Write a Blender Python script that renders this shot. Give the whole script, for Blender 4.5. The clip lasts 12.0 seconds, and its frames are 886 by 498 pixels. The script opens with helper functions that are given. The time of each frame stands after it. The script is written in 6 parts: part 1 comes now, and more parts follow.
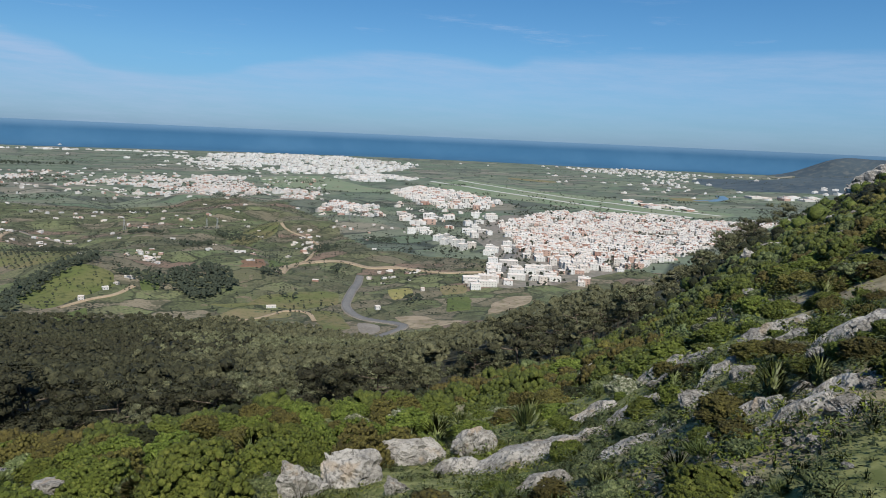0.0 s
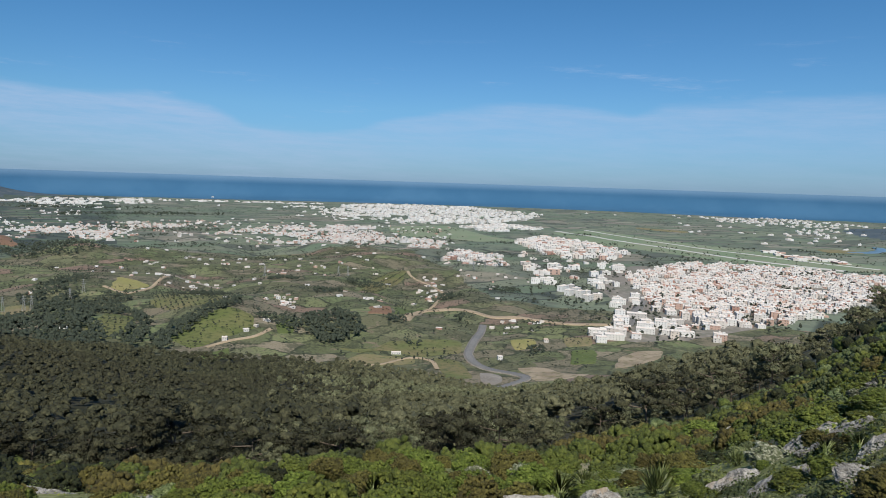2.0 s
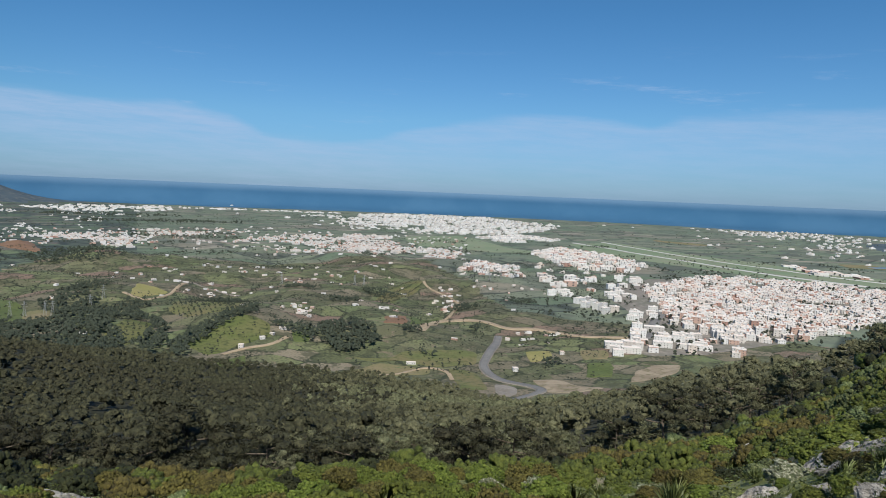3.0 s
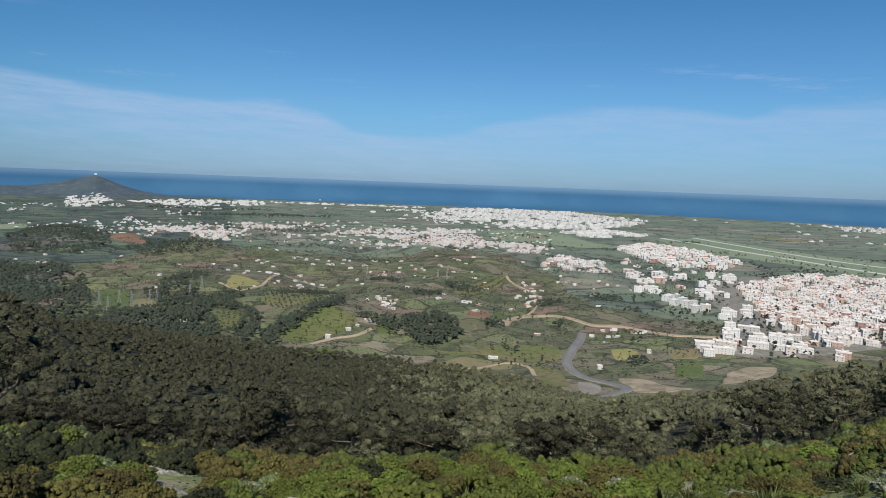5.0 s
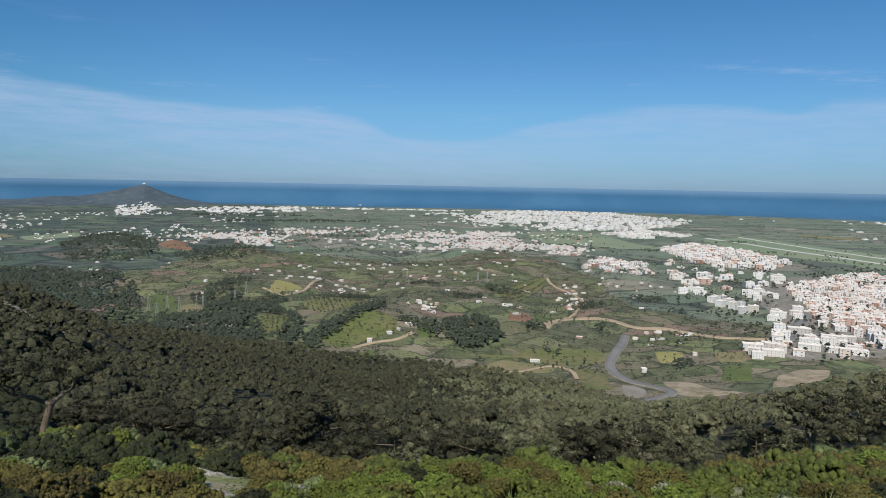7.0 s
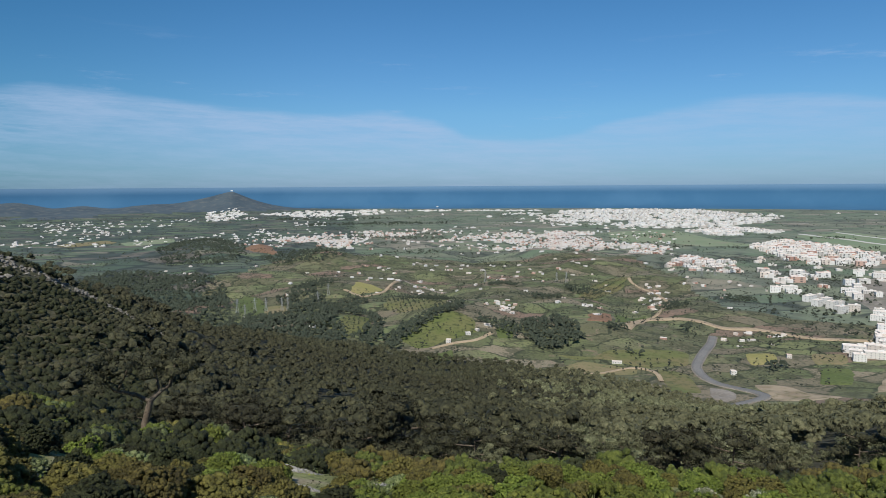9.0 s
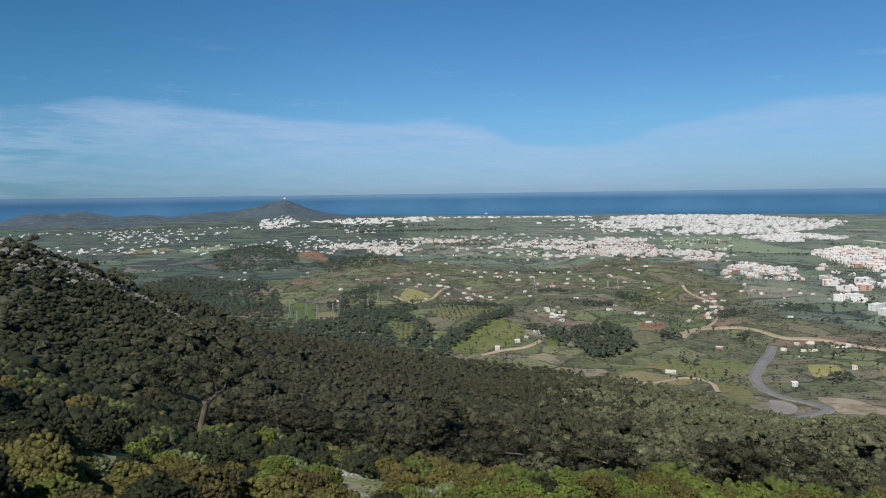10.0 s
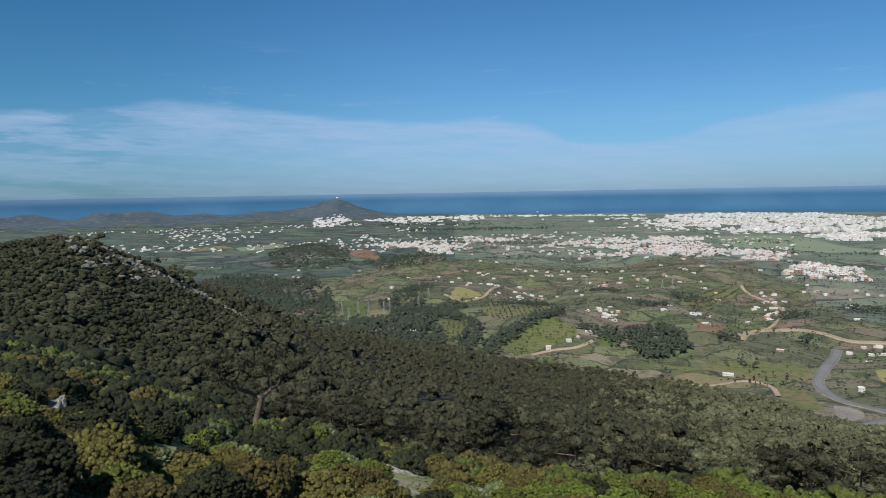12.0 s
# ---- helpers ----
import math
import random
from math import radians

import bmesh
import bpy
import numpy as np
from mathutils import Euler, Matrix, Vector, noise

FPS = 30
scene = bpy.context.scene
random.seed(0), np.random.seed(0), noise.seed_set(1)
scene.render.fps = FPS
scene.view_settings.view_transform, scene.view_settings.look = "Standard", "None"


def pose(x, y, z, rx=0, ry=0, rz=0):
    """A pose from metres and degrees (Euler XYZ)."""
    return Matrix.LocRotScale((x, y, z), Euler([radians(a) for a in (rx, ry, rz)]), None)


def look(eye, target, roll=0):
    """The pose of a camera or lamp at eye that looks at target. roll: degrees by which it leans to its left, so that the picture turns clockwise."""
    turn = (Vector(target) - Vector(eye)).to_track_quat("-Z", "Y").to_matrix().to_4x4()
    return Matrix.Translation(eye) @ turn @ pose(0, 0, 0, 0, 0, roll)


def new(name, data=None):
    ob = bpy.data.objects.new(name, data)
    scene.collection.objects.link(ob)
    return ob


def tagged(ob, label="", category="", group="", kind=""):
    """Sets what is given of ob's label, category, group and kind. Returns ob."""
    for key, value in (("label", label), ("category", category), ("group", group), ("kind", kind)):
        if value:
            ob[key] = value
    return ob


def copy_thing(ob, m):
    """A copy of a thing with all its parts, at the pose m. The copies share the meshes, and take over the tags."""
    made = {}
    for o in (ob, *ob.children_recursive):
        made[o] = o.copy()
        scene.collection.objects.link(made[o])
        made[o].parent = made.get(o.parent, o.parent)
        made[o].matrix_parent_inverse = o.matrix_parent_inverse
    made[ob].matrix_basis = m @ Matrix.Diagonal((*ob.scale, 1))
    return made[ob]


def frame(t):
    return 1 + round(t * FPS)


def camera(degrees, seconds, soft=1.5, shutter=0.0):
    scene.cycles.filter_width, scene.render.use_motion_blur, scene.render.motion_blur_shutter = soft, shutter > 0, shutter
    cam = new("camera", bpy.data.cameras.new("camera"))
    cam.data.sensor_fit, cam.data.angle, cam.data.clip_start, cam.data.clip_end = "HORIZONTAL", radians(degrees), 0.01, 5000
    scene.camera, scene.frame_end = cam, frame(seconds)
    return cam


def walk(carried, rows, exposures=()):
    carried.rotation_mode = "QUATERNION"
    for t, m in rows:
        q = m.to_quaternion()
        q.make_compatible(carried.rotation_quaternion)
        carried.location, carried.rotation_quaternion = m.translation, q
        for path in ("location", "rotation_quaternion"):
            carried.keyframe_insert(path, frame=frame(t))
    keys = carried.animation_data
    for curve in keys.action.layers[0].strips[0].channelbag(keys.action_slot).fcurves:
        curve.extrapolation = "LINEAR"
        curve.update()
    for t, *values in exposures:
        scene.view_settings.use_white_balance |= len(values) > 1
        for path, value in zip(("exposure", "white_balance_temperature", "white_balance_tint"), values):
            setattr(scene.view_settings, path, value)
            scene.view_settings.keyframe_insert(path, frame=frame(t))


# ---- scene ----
cam = camera(67.15, 12.0, 0.0)
walk(cam, [
    (0.0, pose(0, 0, 145, 80.45, -2.49, -30.52)),
    (0.5, pose(0, 0, 145, 82.30, -2.43, -27.17)),
    (1.0, pose(0, 0, 145, 83.72, -3.19, -26.00)),
    (1.5, pose(0, 0, 145, 84.05, -2.66, -23.93)),
    (2.0, pose(0, 0, 145, 84.30, -1.84, -19.93)),
    (2.5, pose(0, 0, 145, 84.68, -1.96, -19.01)),
    (2.7, pose(0, 0, 145, 85.11, -2.19, -18.93)),
    (4.3, pose(0, 0, 145, 84.55, -2.12, -13.81)),
    (4.5, pose(0, 0, 145, 84.52, -2.14, -12.82)),
    (5.0, pose(0, 0, 145, 84.38, -2.13, -11.35)),
    (5.5, pose(0, 0, 145, 84.47, -2.12, -9.94)),
    (6.0, pose(0, 0, 145, 85.22, -1.61, -7.61)),
    (6.5, pose(0, 0, 145, 84.23, -0.85, -6.50)),
    (6.7, pose(0, 0, 145, 84.54, -1.08, -8.04)),
    (8.3, pose(0, 0, 145, 84.56, -1.05, -6.50)),
    (8.5, pose(0, 0, 145, 83.92, -0.72, -4.88)),
    (9.0, pose(0, 0, 145, 84.60, 0.36, -1.50)),
    (9.5, pose(0, 0, 145, 84.29, 0.66, 0.01)),
    (10.0, pose(0, 0, 145, 85.22, 0.76, 2.68)),
    (10.5, pose(0, 0, 145, 85.75, 1.37, 6.04)),
    (11.0, pose(0, 0, 145, 85.36, 1.30, 7.90)),
    (11.5, pose(0, 0, 145, 84.80, 1.21, 10.63)),
    (12.0, pose(0, 0, 145, 85.16, 0.98, 7.01))])

# ---- light ----
EYE = 145.0                                  # the lookout's eye above the sea
SUN_AZ, SUN_EL = 199.0, 54.0                 # bearing clockwise from straight ahead (+y)


def way(bearing, rise=0.0):
    b, e = radians(bearing), radians(rise)
    return Vector((math.sin(b) * math.cos(e), math.cos(b) * math.cos(e), math.sin(e)))


sun = new("sun", bpy.data.lights.new("sun", "SUN"))
sun.data.energy, sun.data.angle, sun.data.color = 5.5, radians(0.5), (1.0, 0.94, 0.84)
sun.matrix_world = look((0, 0, 400), Vector((0, 0, 400)) - way(SUN_AZ, SUN_EL))
scene.view_settings.exposure = 0.0


class Nodes:
    """Short hand for node trees."""

    def __init__(self, tree):
        self.tree = tree
        tree.nodes.clear()

    def add(self, kind, _out=0, _set=None, **inputs):
        n = self.tree.nodes.new(kind)
        for k, v in (_set or {}).items():
            if k == "operation":
                n.operation = v
            elif k == "use_clamp":
                n.use_clamp = v
            elif k == "interpolation_type":
                n.interpolation_type = v
            elif k == "data_type":
                n.data_type = v
            elif k == "blend_type":
                n.blend_type = v
            elif k == "voronoi_dimensions":
                n.voronoi_dimensions = v
            elif k == "feature":
                n.feature = v
            elif k == "distance":
                n.distance = v
        for k, v in inputs.items():
            key = int(k[1:]) if k[0] == "i" and k[1:].isdigit() else k.replace("_", " ")
            if isinstance(v, bpy.types.NodeSocket):
                self.tree.links.new(v, n.inputs[key])
            else:
                n.inputs[key].default_value = v
        return n.outputs[_out] if len(n.outputs) else None

    def math(self, op, a, b=0.0, c=0.0, clamp=False):
        return self.add("ShaderNodeMath", _set={"operation": op, "use_clamp": clamp}, i0=a, i1=b, i2=c)

    def step(self, v, a, b, lo=0.0, hi=1.0):
        return self.add("ShaderNodeMapRange", _set={"interpolation_type": "SMOOTHSTEP"}, Value=v, From_Min=a, From_Max=b, To_Min=lo, To_Max=hi)

    def mix(self, f, a, b, blend="MIX"):
        return self.add("ShaderNodeMix", _out=2, _set={"data_type": "RGBA", "blend_type": blend}, i0=f, i6=a, i7=b)

    def ramp(self, f, stops, interpolation="LINEAR"):
        n = self.tree.nodes.new("ShaderNodeValToRGB")
        n.color_ramp.interpolation = interpolation
        while len(n.color_ramp.elements) < len(stops):
            n.color_ramp.elements.new(0.5)
        for e, (p, c) in zip(n.color_ramp.elements, stops):
            e.position, e.color = p, (*c, 1) if len(c) == 3 else c
        self.tree.links.new(f, n.inputs[0])
        return n.outputs[0]

    def noise(self, vec, scale, detail=3.0, rough=0.55, out=0):
        return self.add("ShaderNodeTexNoise", _out=out, Vector=vec, Scale=scale, Detail=detail, Roughness=rough)


def build_world():
    world = bpy.data.worlds.new("world")
    scene.world = world
    world.use_nodes = True
    n = Nodes(world.node_tree)
    sky = n.add("ShaderNodeTexSky")
    air = sky.node
    air.sky_type, air.sun_disc = "NISHITA", False
    air.sun_elevation, air.sun_rotation = radians(SUN_EL), radians(SUN_AZ)
    air.altitude, air.air_density, air.dust_density, air.ozone_density = 150.0, 1.0, 0.6, 2.5
    d = n.add("ShaderNodeTexCoord")
    xyz = n.tree.nodes.new("ShaderNodeSeparateXYZ")
    n.tree.links.new(d, xyz.inputs[0])
    x, y, z = xyz.outputs
    az = n.math("DIVIDE", n.math("ARCTAN2", x, y), math.pi / 180)
    el = n.math("DIVIDE", n.math("ARCSINE", z), math.pi / 180)
    # the upper edge of the thin cloud bank, as a slow wave along the horizon
    u = n.math("DIVIDE", n.math("ADD", az, 60), 140)
    brink = ((-60, 7.0), (-40, 6.5), (-34, 6.9), (-30, 7.6), (-24, 7.4), (-20, 7.1), (-16, 6.5), (-10, 6.1), (-3.6, 6.3), (0.7, 5.7), (3.5, 4.4), (9, 4.0), (12, 4.4), (15, 5.3), (20, 6.4), (25, 6.8), (32, 6.7), (35.4, 6.1), (38, 6.9), (46, 7.3), (65, 7.2), (80, 6.0))
    edge = n.ramp(u, [((p + 60) / 140, (v / 10, v / 10, v / 10)) for p, v in brink])
    edge = n.math("MULTIPLY", edge, 10.0)
    flat = n.add("ShaderNodeCombineXYZ", X=n.math("MULTIPLY", n.math("ADD", az, n.math("MULTIPLY", el, 1.6)), 0.05), Y=n.math("MULTIPLY", el, 0.40), Z=0.3)
    soft = n.noise(flat, 1.3, 6.0, 0.60)
    wisp = n.noise(flat, 4.2, 7.0, 0.66)
    lift = n.math("ADD", el, n.math("MULTIPLY", n.math("SUBTRACT", soft, 0.5), 1.9))
    over = n.math("SUBTRACT", edge, lift)
    rim = n.step(over, -0.1, 0.75)
    inner = n.step(over, 6.5, 0.6, 0.42, 1.0)
    thin = n.step(wisp, 0.28, 0.72, 0.45, 1.0)
    body = n.math("MULTIPLY", n.math("MULTIPLY", rim, inner), thin)
    body = n.math("MULTIPLY", body, n.step(az, -5.0, 18.0, 1.0, 0.72))
    broken = n.math("MULTIPLY", n.step(az, -24.0, -34.0), n.step(n.noise(flat, 1.9, 5.0, 0.6), 0.54, 0.44))
    body = n.math("MULTIPLY", body, n.math("SUBTRACT", 1.0, n.math("MULTIPLY", broken, 0.7)))
    streak = n.math("MULTIPLY", n.step(n.noise(flat, 2.1, 7.0, 0.7), 0.57, 0.78), n.step(el, 13.0, 8.5))
    cover = n.math("MAXIMUM", n.math("MULTIPLY", body, 0.66), n.math("MULTIPLY", streak, 0.40))
    grade = n.ramp(n.math("DIVIDE", el, 30.0), [(0.0, (0.46, 0.76, 1.26)), (0.06, (0.43, 0.73, 1.16)), (0.2, (0.48, 0.82, 1.12)), (0.5, (0.38, 0.78, 1.06)), (1.0, (0.42, 0.78, 1.03))])
    deep = n.step(az, -42.0, -4.0, 0.80, 1.0)
    blue = n.mix(1.0, n.mix(1.0, sky, grade, "MULTIPLY"), n.add("ShaderNodeCombineXYZ", X=n.math("MULTIPLY", deep, deep), Y=deep, Z=deep), "MULTIPLY")
    tint = n.mix(cover, blue, (4.4, 5.8, 8.2, 1.0))
    bg = n.add("ShaderNodeBackground", Color=tint, Strength=0.093)
    n.add("ShaderNodeOutputWorld", Surface=bg)


build_world()

# ---- materials ----
MATS = {}


def material(name, build, rough=0.85, spec=0.3, bump=None, bump_d=0.02):
    m = bpy.data.materials.new(name)
    m.use_nodes = True
    n = Nodes(m.node_tree)
    obj = n.add("ShaderNodeTexCoord", _out=3)
    col = build(n, obj)
    out = {"Base_Color": col, "Roughness": rough, "Specular_IOR_Level": spec}
    if bump:
        h = n.noise(obj, bump, 5.0, 0.6)
        out["Normal"] = n.add("ShaderNodeBump", Strength=0.8, Distance=bump_d, Height=h)
    n.add("ShaderNodeOutputMaterial", Surface=n.add("ShaderNodeBsdfPrincipled", **out))
    MATS[name] = m
    return m


def rgb(r, g, b):
    return (r, g, b, 1.0)


def two_scale(a, b, c, s1, s2):
    def build(n, obj):
        big = n.noise(obj, s1, 4.0)
        fine = n.noise(obj, s2, 3.0)
        col = n.mix(n.step(big, 0.35, 0.65), rgb(*a), rgb(*b))
        return n.mix(n.step(fine, 0.45, 0.75), col, rgb(*c))
    return build


def leafy(a, b, c, scale=1.0):
    """Foliage: sprig to sprig by noise, leaf to leaf by island, plant to plant by object."""
    def build(n, obj):
        isl = n.add("ShaderNodeNewGeometry", _out=8)
        own = n.add("ShaderNodeObjectInfo", _out=5)
        sprig = n.noise(obj, 9.0 * scale, 4.0, 0.7)
        tip = n.noise(obj, 34.0 * scale, 3.0, 0.6)
        k = n.math("ADD", n.math("MULTIPLY", n.step(sprig, 0.3, 0.7), 0.55), n.math("MULTIPLY", n.step(tip, 0.3, 0.72), 0.15))
        k = n.math("ADD", k, n.math("MULTIPLY", isl, 0.28))
        col = n.ramp(k, [(0.1, a), (0.5, b), (0.9, c)])
        return n.add("ShaderNodeHueSaturation", Hue=n.math("ADD", 0.488, n.math("MULTIPLY", own, 0.024)), Saturation=1.0,
                     Value=n.math("ADD", 0.8, n.math("MULTIPLY", own, 0.4)), Color=col)
    return build


def near_soil(n, obj):
    big = n.noise(obj, 0.35, 4.0)
    fine = n.noise(obj, 6.0, 5.0)
    soil = n.mix(n.step(fine, 0.3, 0.7), rgb(0.17, 0.14, 0.085), rgb(0.29, 0.25, 0.175))
    turf = n.mix(n.step(fine, 0.35, 0.65), rgb(0.095, 0.112, 0.034), rgb(0.205, 0.215, 0.085))
    return n.mix(n.step(big, 0.36, 0.50), soil, turf)


def hill_fields(n, obj):
    """Patchwork of pasture, ploughed earth and stubble, overgrown with scrub."""
    warp = n.noise(obj, 0.012, 5.0, 0.6, out=1)
    p = n.add("ShaderNodeVectorMath", _set={"operation": "MULTIPLY_ADD"}, i0=warp, i1=(60, 60, 0), i2=obj)
    p = n.add("ShaderNodeMapping", Vector=p, Rotation=(0, 0, 0.5), Scale=(0.022, 0.040, 0.0))
    cell = n.add("ShaderNodeTexVoronoi", _out=1, _set={"voronoi_dimensions": "2D"}, Vector=p, Scale=1.0)
    edge = n.add("ShaderNodeTexVoronoi", _set={"voronoi_dimensions": "2D", "feature": "DISTANCE_TO_EDGE"}, Vector=p, Scale=1.0)
    pick = n.add("ShaderNodeSeparateColor", Color=cell)
    col = n.ramp(pick, [(0.0, (0.105, 0.130, 0.045)), (0.22, (0.165, 0.200, 0.066)), (0.38, (0.185, 0.165, 0.095)), (0.52, (0.225, 0.145, 0.095)),
                        (0.60, (0.110, 0.142, 0.048)), (0.80, (0.25, 0.215, 0.13)), (0.86, (0.135, 0.185, 0.060))], "CONSTANT")
    big = n.noise(obj, 0.007, 5.0, 0.65)
    col = n.mix(n.math("MULTIPLY", n.step(big, 0.45, 0.58), 0.45), col, rgb(0.150, 0.125, 0.080))
    bare = n.noise(obj, 0.06, 6.0, 0.72)
    col = n.mix(n.math("MULTIPLY", n.step(bare, 0.57, 0.63), 0.6), col, rgb(0.25, 0.175, 0.115))
    mid = n.noise(obj, 0.045, 6.0, 0.75)
    col = n.mix(n.math("MULTIPLY", n.step(mid, 0.50, 0.57), 0.7), col, rgb(0.052, 0.064, 0.028))
    bush = n.add("ShaderNodeTexVoronoi", _set={"voronoi_dimensions": "2D"}, Vector=obj, Scale=0.30)
    patch = n.step(n.noise(obj, 0.025, 4.0, 0.7), 0.42, 0.62)
    col = n.mix(n.math("MULTIPLY", n.math("MULTIPLY", n.step(bush, 0.42, 0.22), patch), 0.85), col, rgb(0.040, 0.052, 0.022))
    fine = n.noise(obj, 0.6, 5.0, 0.75)
    col = n.mix(n.math("MULTIPLY", n.step(fine, 0.50, 0.62), 0.5), col, rgb(0.06, 0.068, 0.032))
    hedge = n.math("MULTIPLY", n.step(edge, 0.060, 0.022), n.step(n.noise(obj, 0.05, 4.0, 0.7), 0.40, 0.50))
    col = n.mix(hedge, col, rgb(0.038, 0.050, 0.022))
    # Saturation cut here: haze over the hills put into the field colours.
    return n.add("ShaderNodeHueSaturation", Hue=0.492, Saturation=0.78, Value=0.80, Color=col)


def plain_fields(n, obj):
    """Small market-garden plots, hedged, with wide pastures between."""
    warp = n.noise(obj, 0.002, 3.0, out=1)
    p = n.add("ShaderNodeVectorMath", _set={"operation": "MULTIPLY_ADD"}, i0=warp, i1=(250, 250, 0), i2=obj)
    p = n.add("ShaderNodeMapping", Vector=p, Rotation=(0, 0, -0.35), Scale=(0.009, 0.020, 0.0))
    cell = n.add("ShaderNodeTexVoronoi", _out=1, _set={"voronoi_dimensions": "2D", "distance": "CHEBYCHEV"}, Vector=p, Scale=1.0, Randomness=0.9)
    edge = n.add("ShaderNodeTexVoronoi", _set={"voronoi_dimensions": "2D", "feature": "DISTANCE_TO_EDGE"}, Vector=p, Scale=1.0, Randomness=0.9)
    pick = n.add("ShaderNodeSeparateColor", Color=cell)
    col = n.ramp(pick, [(0.0, (0.095, 0.135, 0.082)), (0.25, (0.135, 0.155, 0.105)), (0.42, (0.075, 0.088, 0.068)), (0.55, (0.14, 0.165, 0.105)),
                        (0.70, (0.165, 0.155, 0.120)), (0.80, (0.105, 0.122, 0.090)), (0.92, (0.22, 0.20, 0.16)), (0.97, (0.10, 0.125, 0.085))], "CONSTANT")
    wet = n.noise(obj, 0.0016, 3.0)
    col = n.mix(n.math("MULTIPLY", n.step(wet, 0.47, 0.60), 0.6), col, rgb(0.105, 0.145, 0.095))
    fine = n.noise(obj, 0.03, 6.0, 0.78)
    col = n.mix(n.math("MULTIPLY", n.step(fine, 0.46, 0.62), 0.65), col, rgb(0.075, 0.085, 0.068))
    speck = n.noise(obj, 0.07, 4.0, 0.8)
    col = n.mix(n.math("MULTIPLY", n.step(speck, 0.60, 0.70), 0.5), col, rgb(0.20, 0.185, 0.15))
    hedge = n.math("MULTIPLY", n.step(edge, 0.10, 0.03), n.step(n.noise(obj, 0.006, 2.0), 0.42, 0.55))
    col = n.mix(n.math("MULTIPLY", hedge, 0.9), col, rgb(0.032, 0.044, 0.036))
    # Greyed and turned bluish so haze over the plain sits in the colour.
    return n.add("ShaderNodeHueSaturation", Hue=0.508, Saturation=0.86, Value=1.02, Color=col)


def garden_plain(n, obj):
    """Dark market gardens in narrow hedged strips."""
    warp = n.noise(obj, 0.002, 3.0, out=1)
    p = n.add("ShaderNodeVectorMath", _set={"operation": "MULTIPLY_ADD"}, i0=warp, i1=(200, 200, 0), i2=obj)
    p = n.add("ShaderNodeMapping", Vector=p, Rotation=(0, 0, 0.25), Scale=(0.011, 0.024, 0.0))
    cell = n.add("ShaderNodeTexVoronoi", _out=1, _set={"voronoi_dimensions": "2D", "distance": "CHEBYCHEV"}, Vector=p, Scale=1.0, Randomness=0.9)
    edge = n.add("ShaderNodeTexVoronoi", _set={"voronoi_dimensions": "2D", "feature": "DISTANCE_TO_EDGE"}, Vector=p, Scale=1.0, Randomness=0.9)
    col = n.ramp(n.add("ShaderNodeSeparateColor", Color=cell), [(0.0, (0.055, 0.082, 0.060)), (0.22, (0.085, 0.110, 0.078)), (0.40, (0.042, 0.056, 0.050)), (0.55, (0.100, 0.130, 0.078)), (0.68, (0.105, 0.098, 0.085)),
                        (0.78, (0.060, 0.076, 0.064)), (0.88, (0.150, 0.145, 0.115)), (0.92, (0.070, 0.105, 0.062))], "CONSTANT")
    fine = n.noise(obj, 0.03, 6.0, 0.78)
    col = n.mix(n.math("MULTIPLY", n.step(fine, 0.48, 0.60), 0.7), col, rgb(0.040, 0.052, 0.048))
    hedge = n.math("MULTIPLY", n.step(edge, 0.13, 0.04), n.step(n.noise(obj, 0.006, 2.0), 0.38, 0.50))
    return n.mix(n.math("MULTIPLY", hedge, 0.9), col, rgb(0.024, 0.034, 0.032))


def limestone(n, obj):
    """Pale grey stone, streaked dark by lichen, with ochre stains."""
    own = n.add("ShaderNodeObjectInfo", _out=5)
    p = n.add("ShaderNodeVectorMath", _set={"operation": "ADD"}, i0=obj, i1=n.add("ShaderNodeCombineXYZ", X=n.math("MULTIPLY", own, 37.0), Y=own, Z=own))
    big = n.noise(p, 2.2, 5.0, 0.65)
    fine = n.noise(p, 17.0, 7.0, 0.75)
    speck = n.noise(p, 48.0, 5.0, 0.7)
    col = n.mix(n.step(big, 0.36, 0.60), rgb(0.19, 0.18, 0.165), rgb(0.37, 0.355, 0.33))
    col = n.mix(n.math("MULTIPLY", n.step(fine, 0.50, 0.60), 0.85), col, rgb(0.095, 0.09, 0.082))
    col = n.mix(n.math("MULTIPLY", n.step(speck, 0.55, 0.66), 0.6), col, rgb(0.44, 0.43, 0.40))
    return n.mix(n.math("MULTIPLY", n.step(n.noise(p, 3.1, 3.0), 0.56, 0.70), 0.5), col, rgb(0.34, 0.255, 0.165))


def plaster(a, b):
    def build(n, obj):
        own = n.add("ShaderNodeObjectInfo", _out=5)
        isl = n.add("ShaderNodeNewGeometry", _out=8)
        k = n.math("FRACT", n.math("ADD", own, isl))
        col = n.ramp(k, a, "CONSTANT")
        stain = n.noise(obj, 0.35, 4.0, 0.65)
        return n.mix(n.math("MULTIPLY", n.step(stain, 0.5, 0.75), 0.35), col, rgb(*b))
    return build


material("near_soil", near_soil, bump=9.0, bump_d=0.012)
material("forest_floor", two_scale((0.020, 0.022, 0.010), (0.042, 0.038, 0.022), (0.012, 0.016, 0.007), 0.06, 0.5), bump=1.0, bump_d=0.2)
material("scrub_ground", two_scale((0.030, 0.034, 0.014), (0.055, 0.052, 0.028), (0.095, 0.085, 0.060), 0.09, 0.9), bump=1.5, bump_d=0.15)
material("hill_fields", hill_fields, bump=0.22, bump_d=1.2)
material("plain_fields", plain_fields)
material("garden_plain", garden_plain)
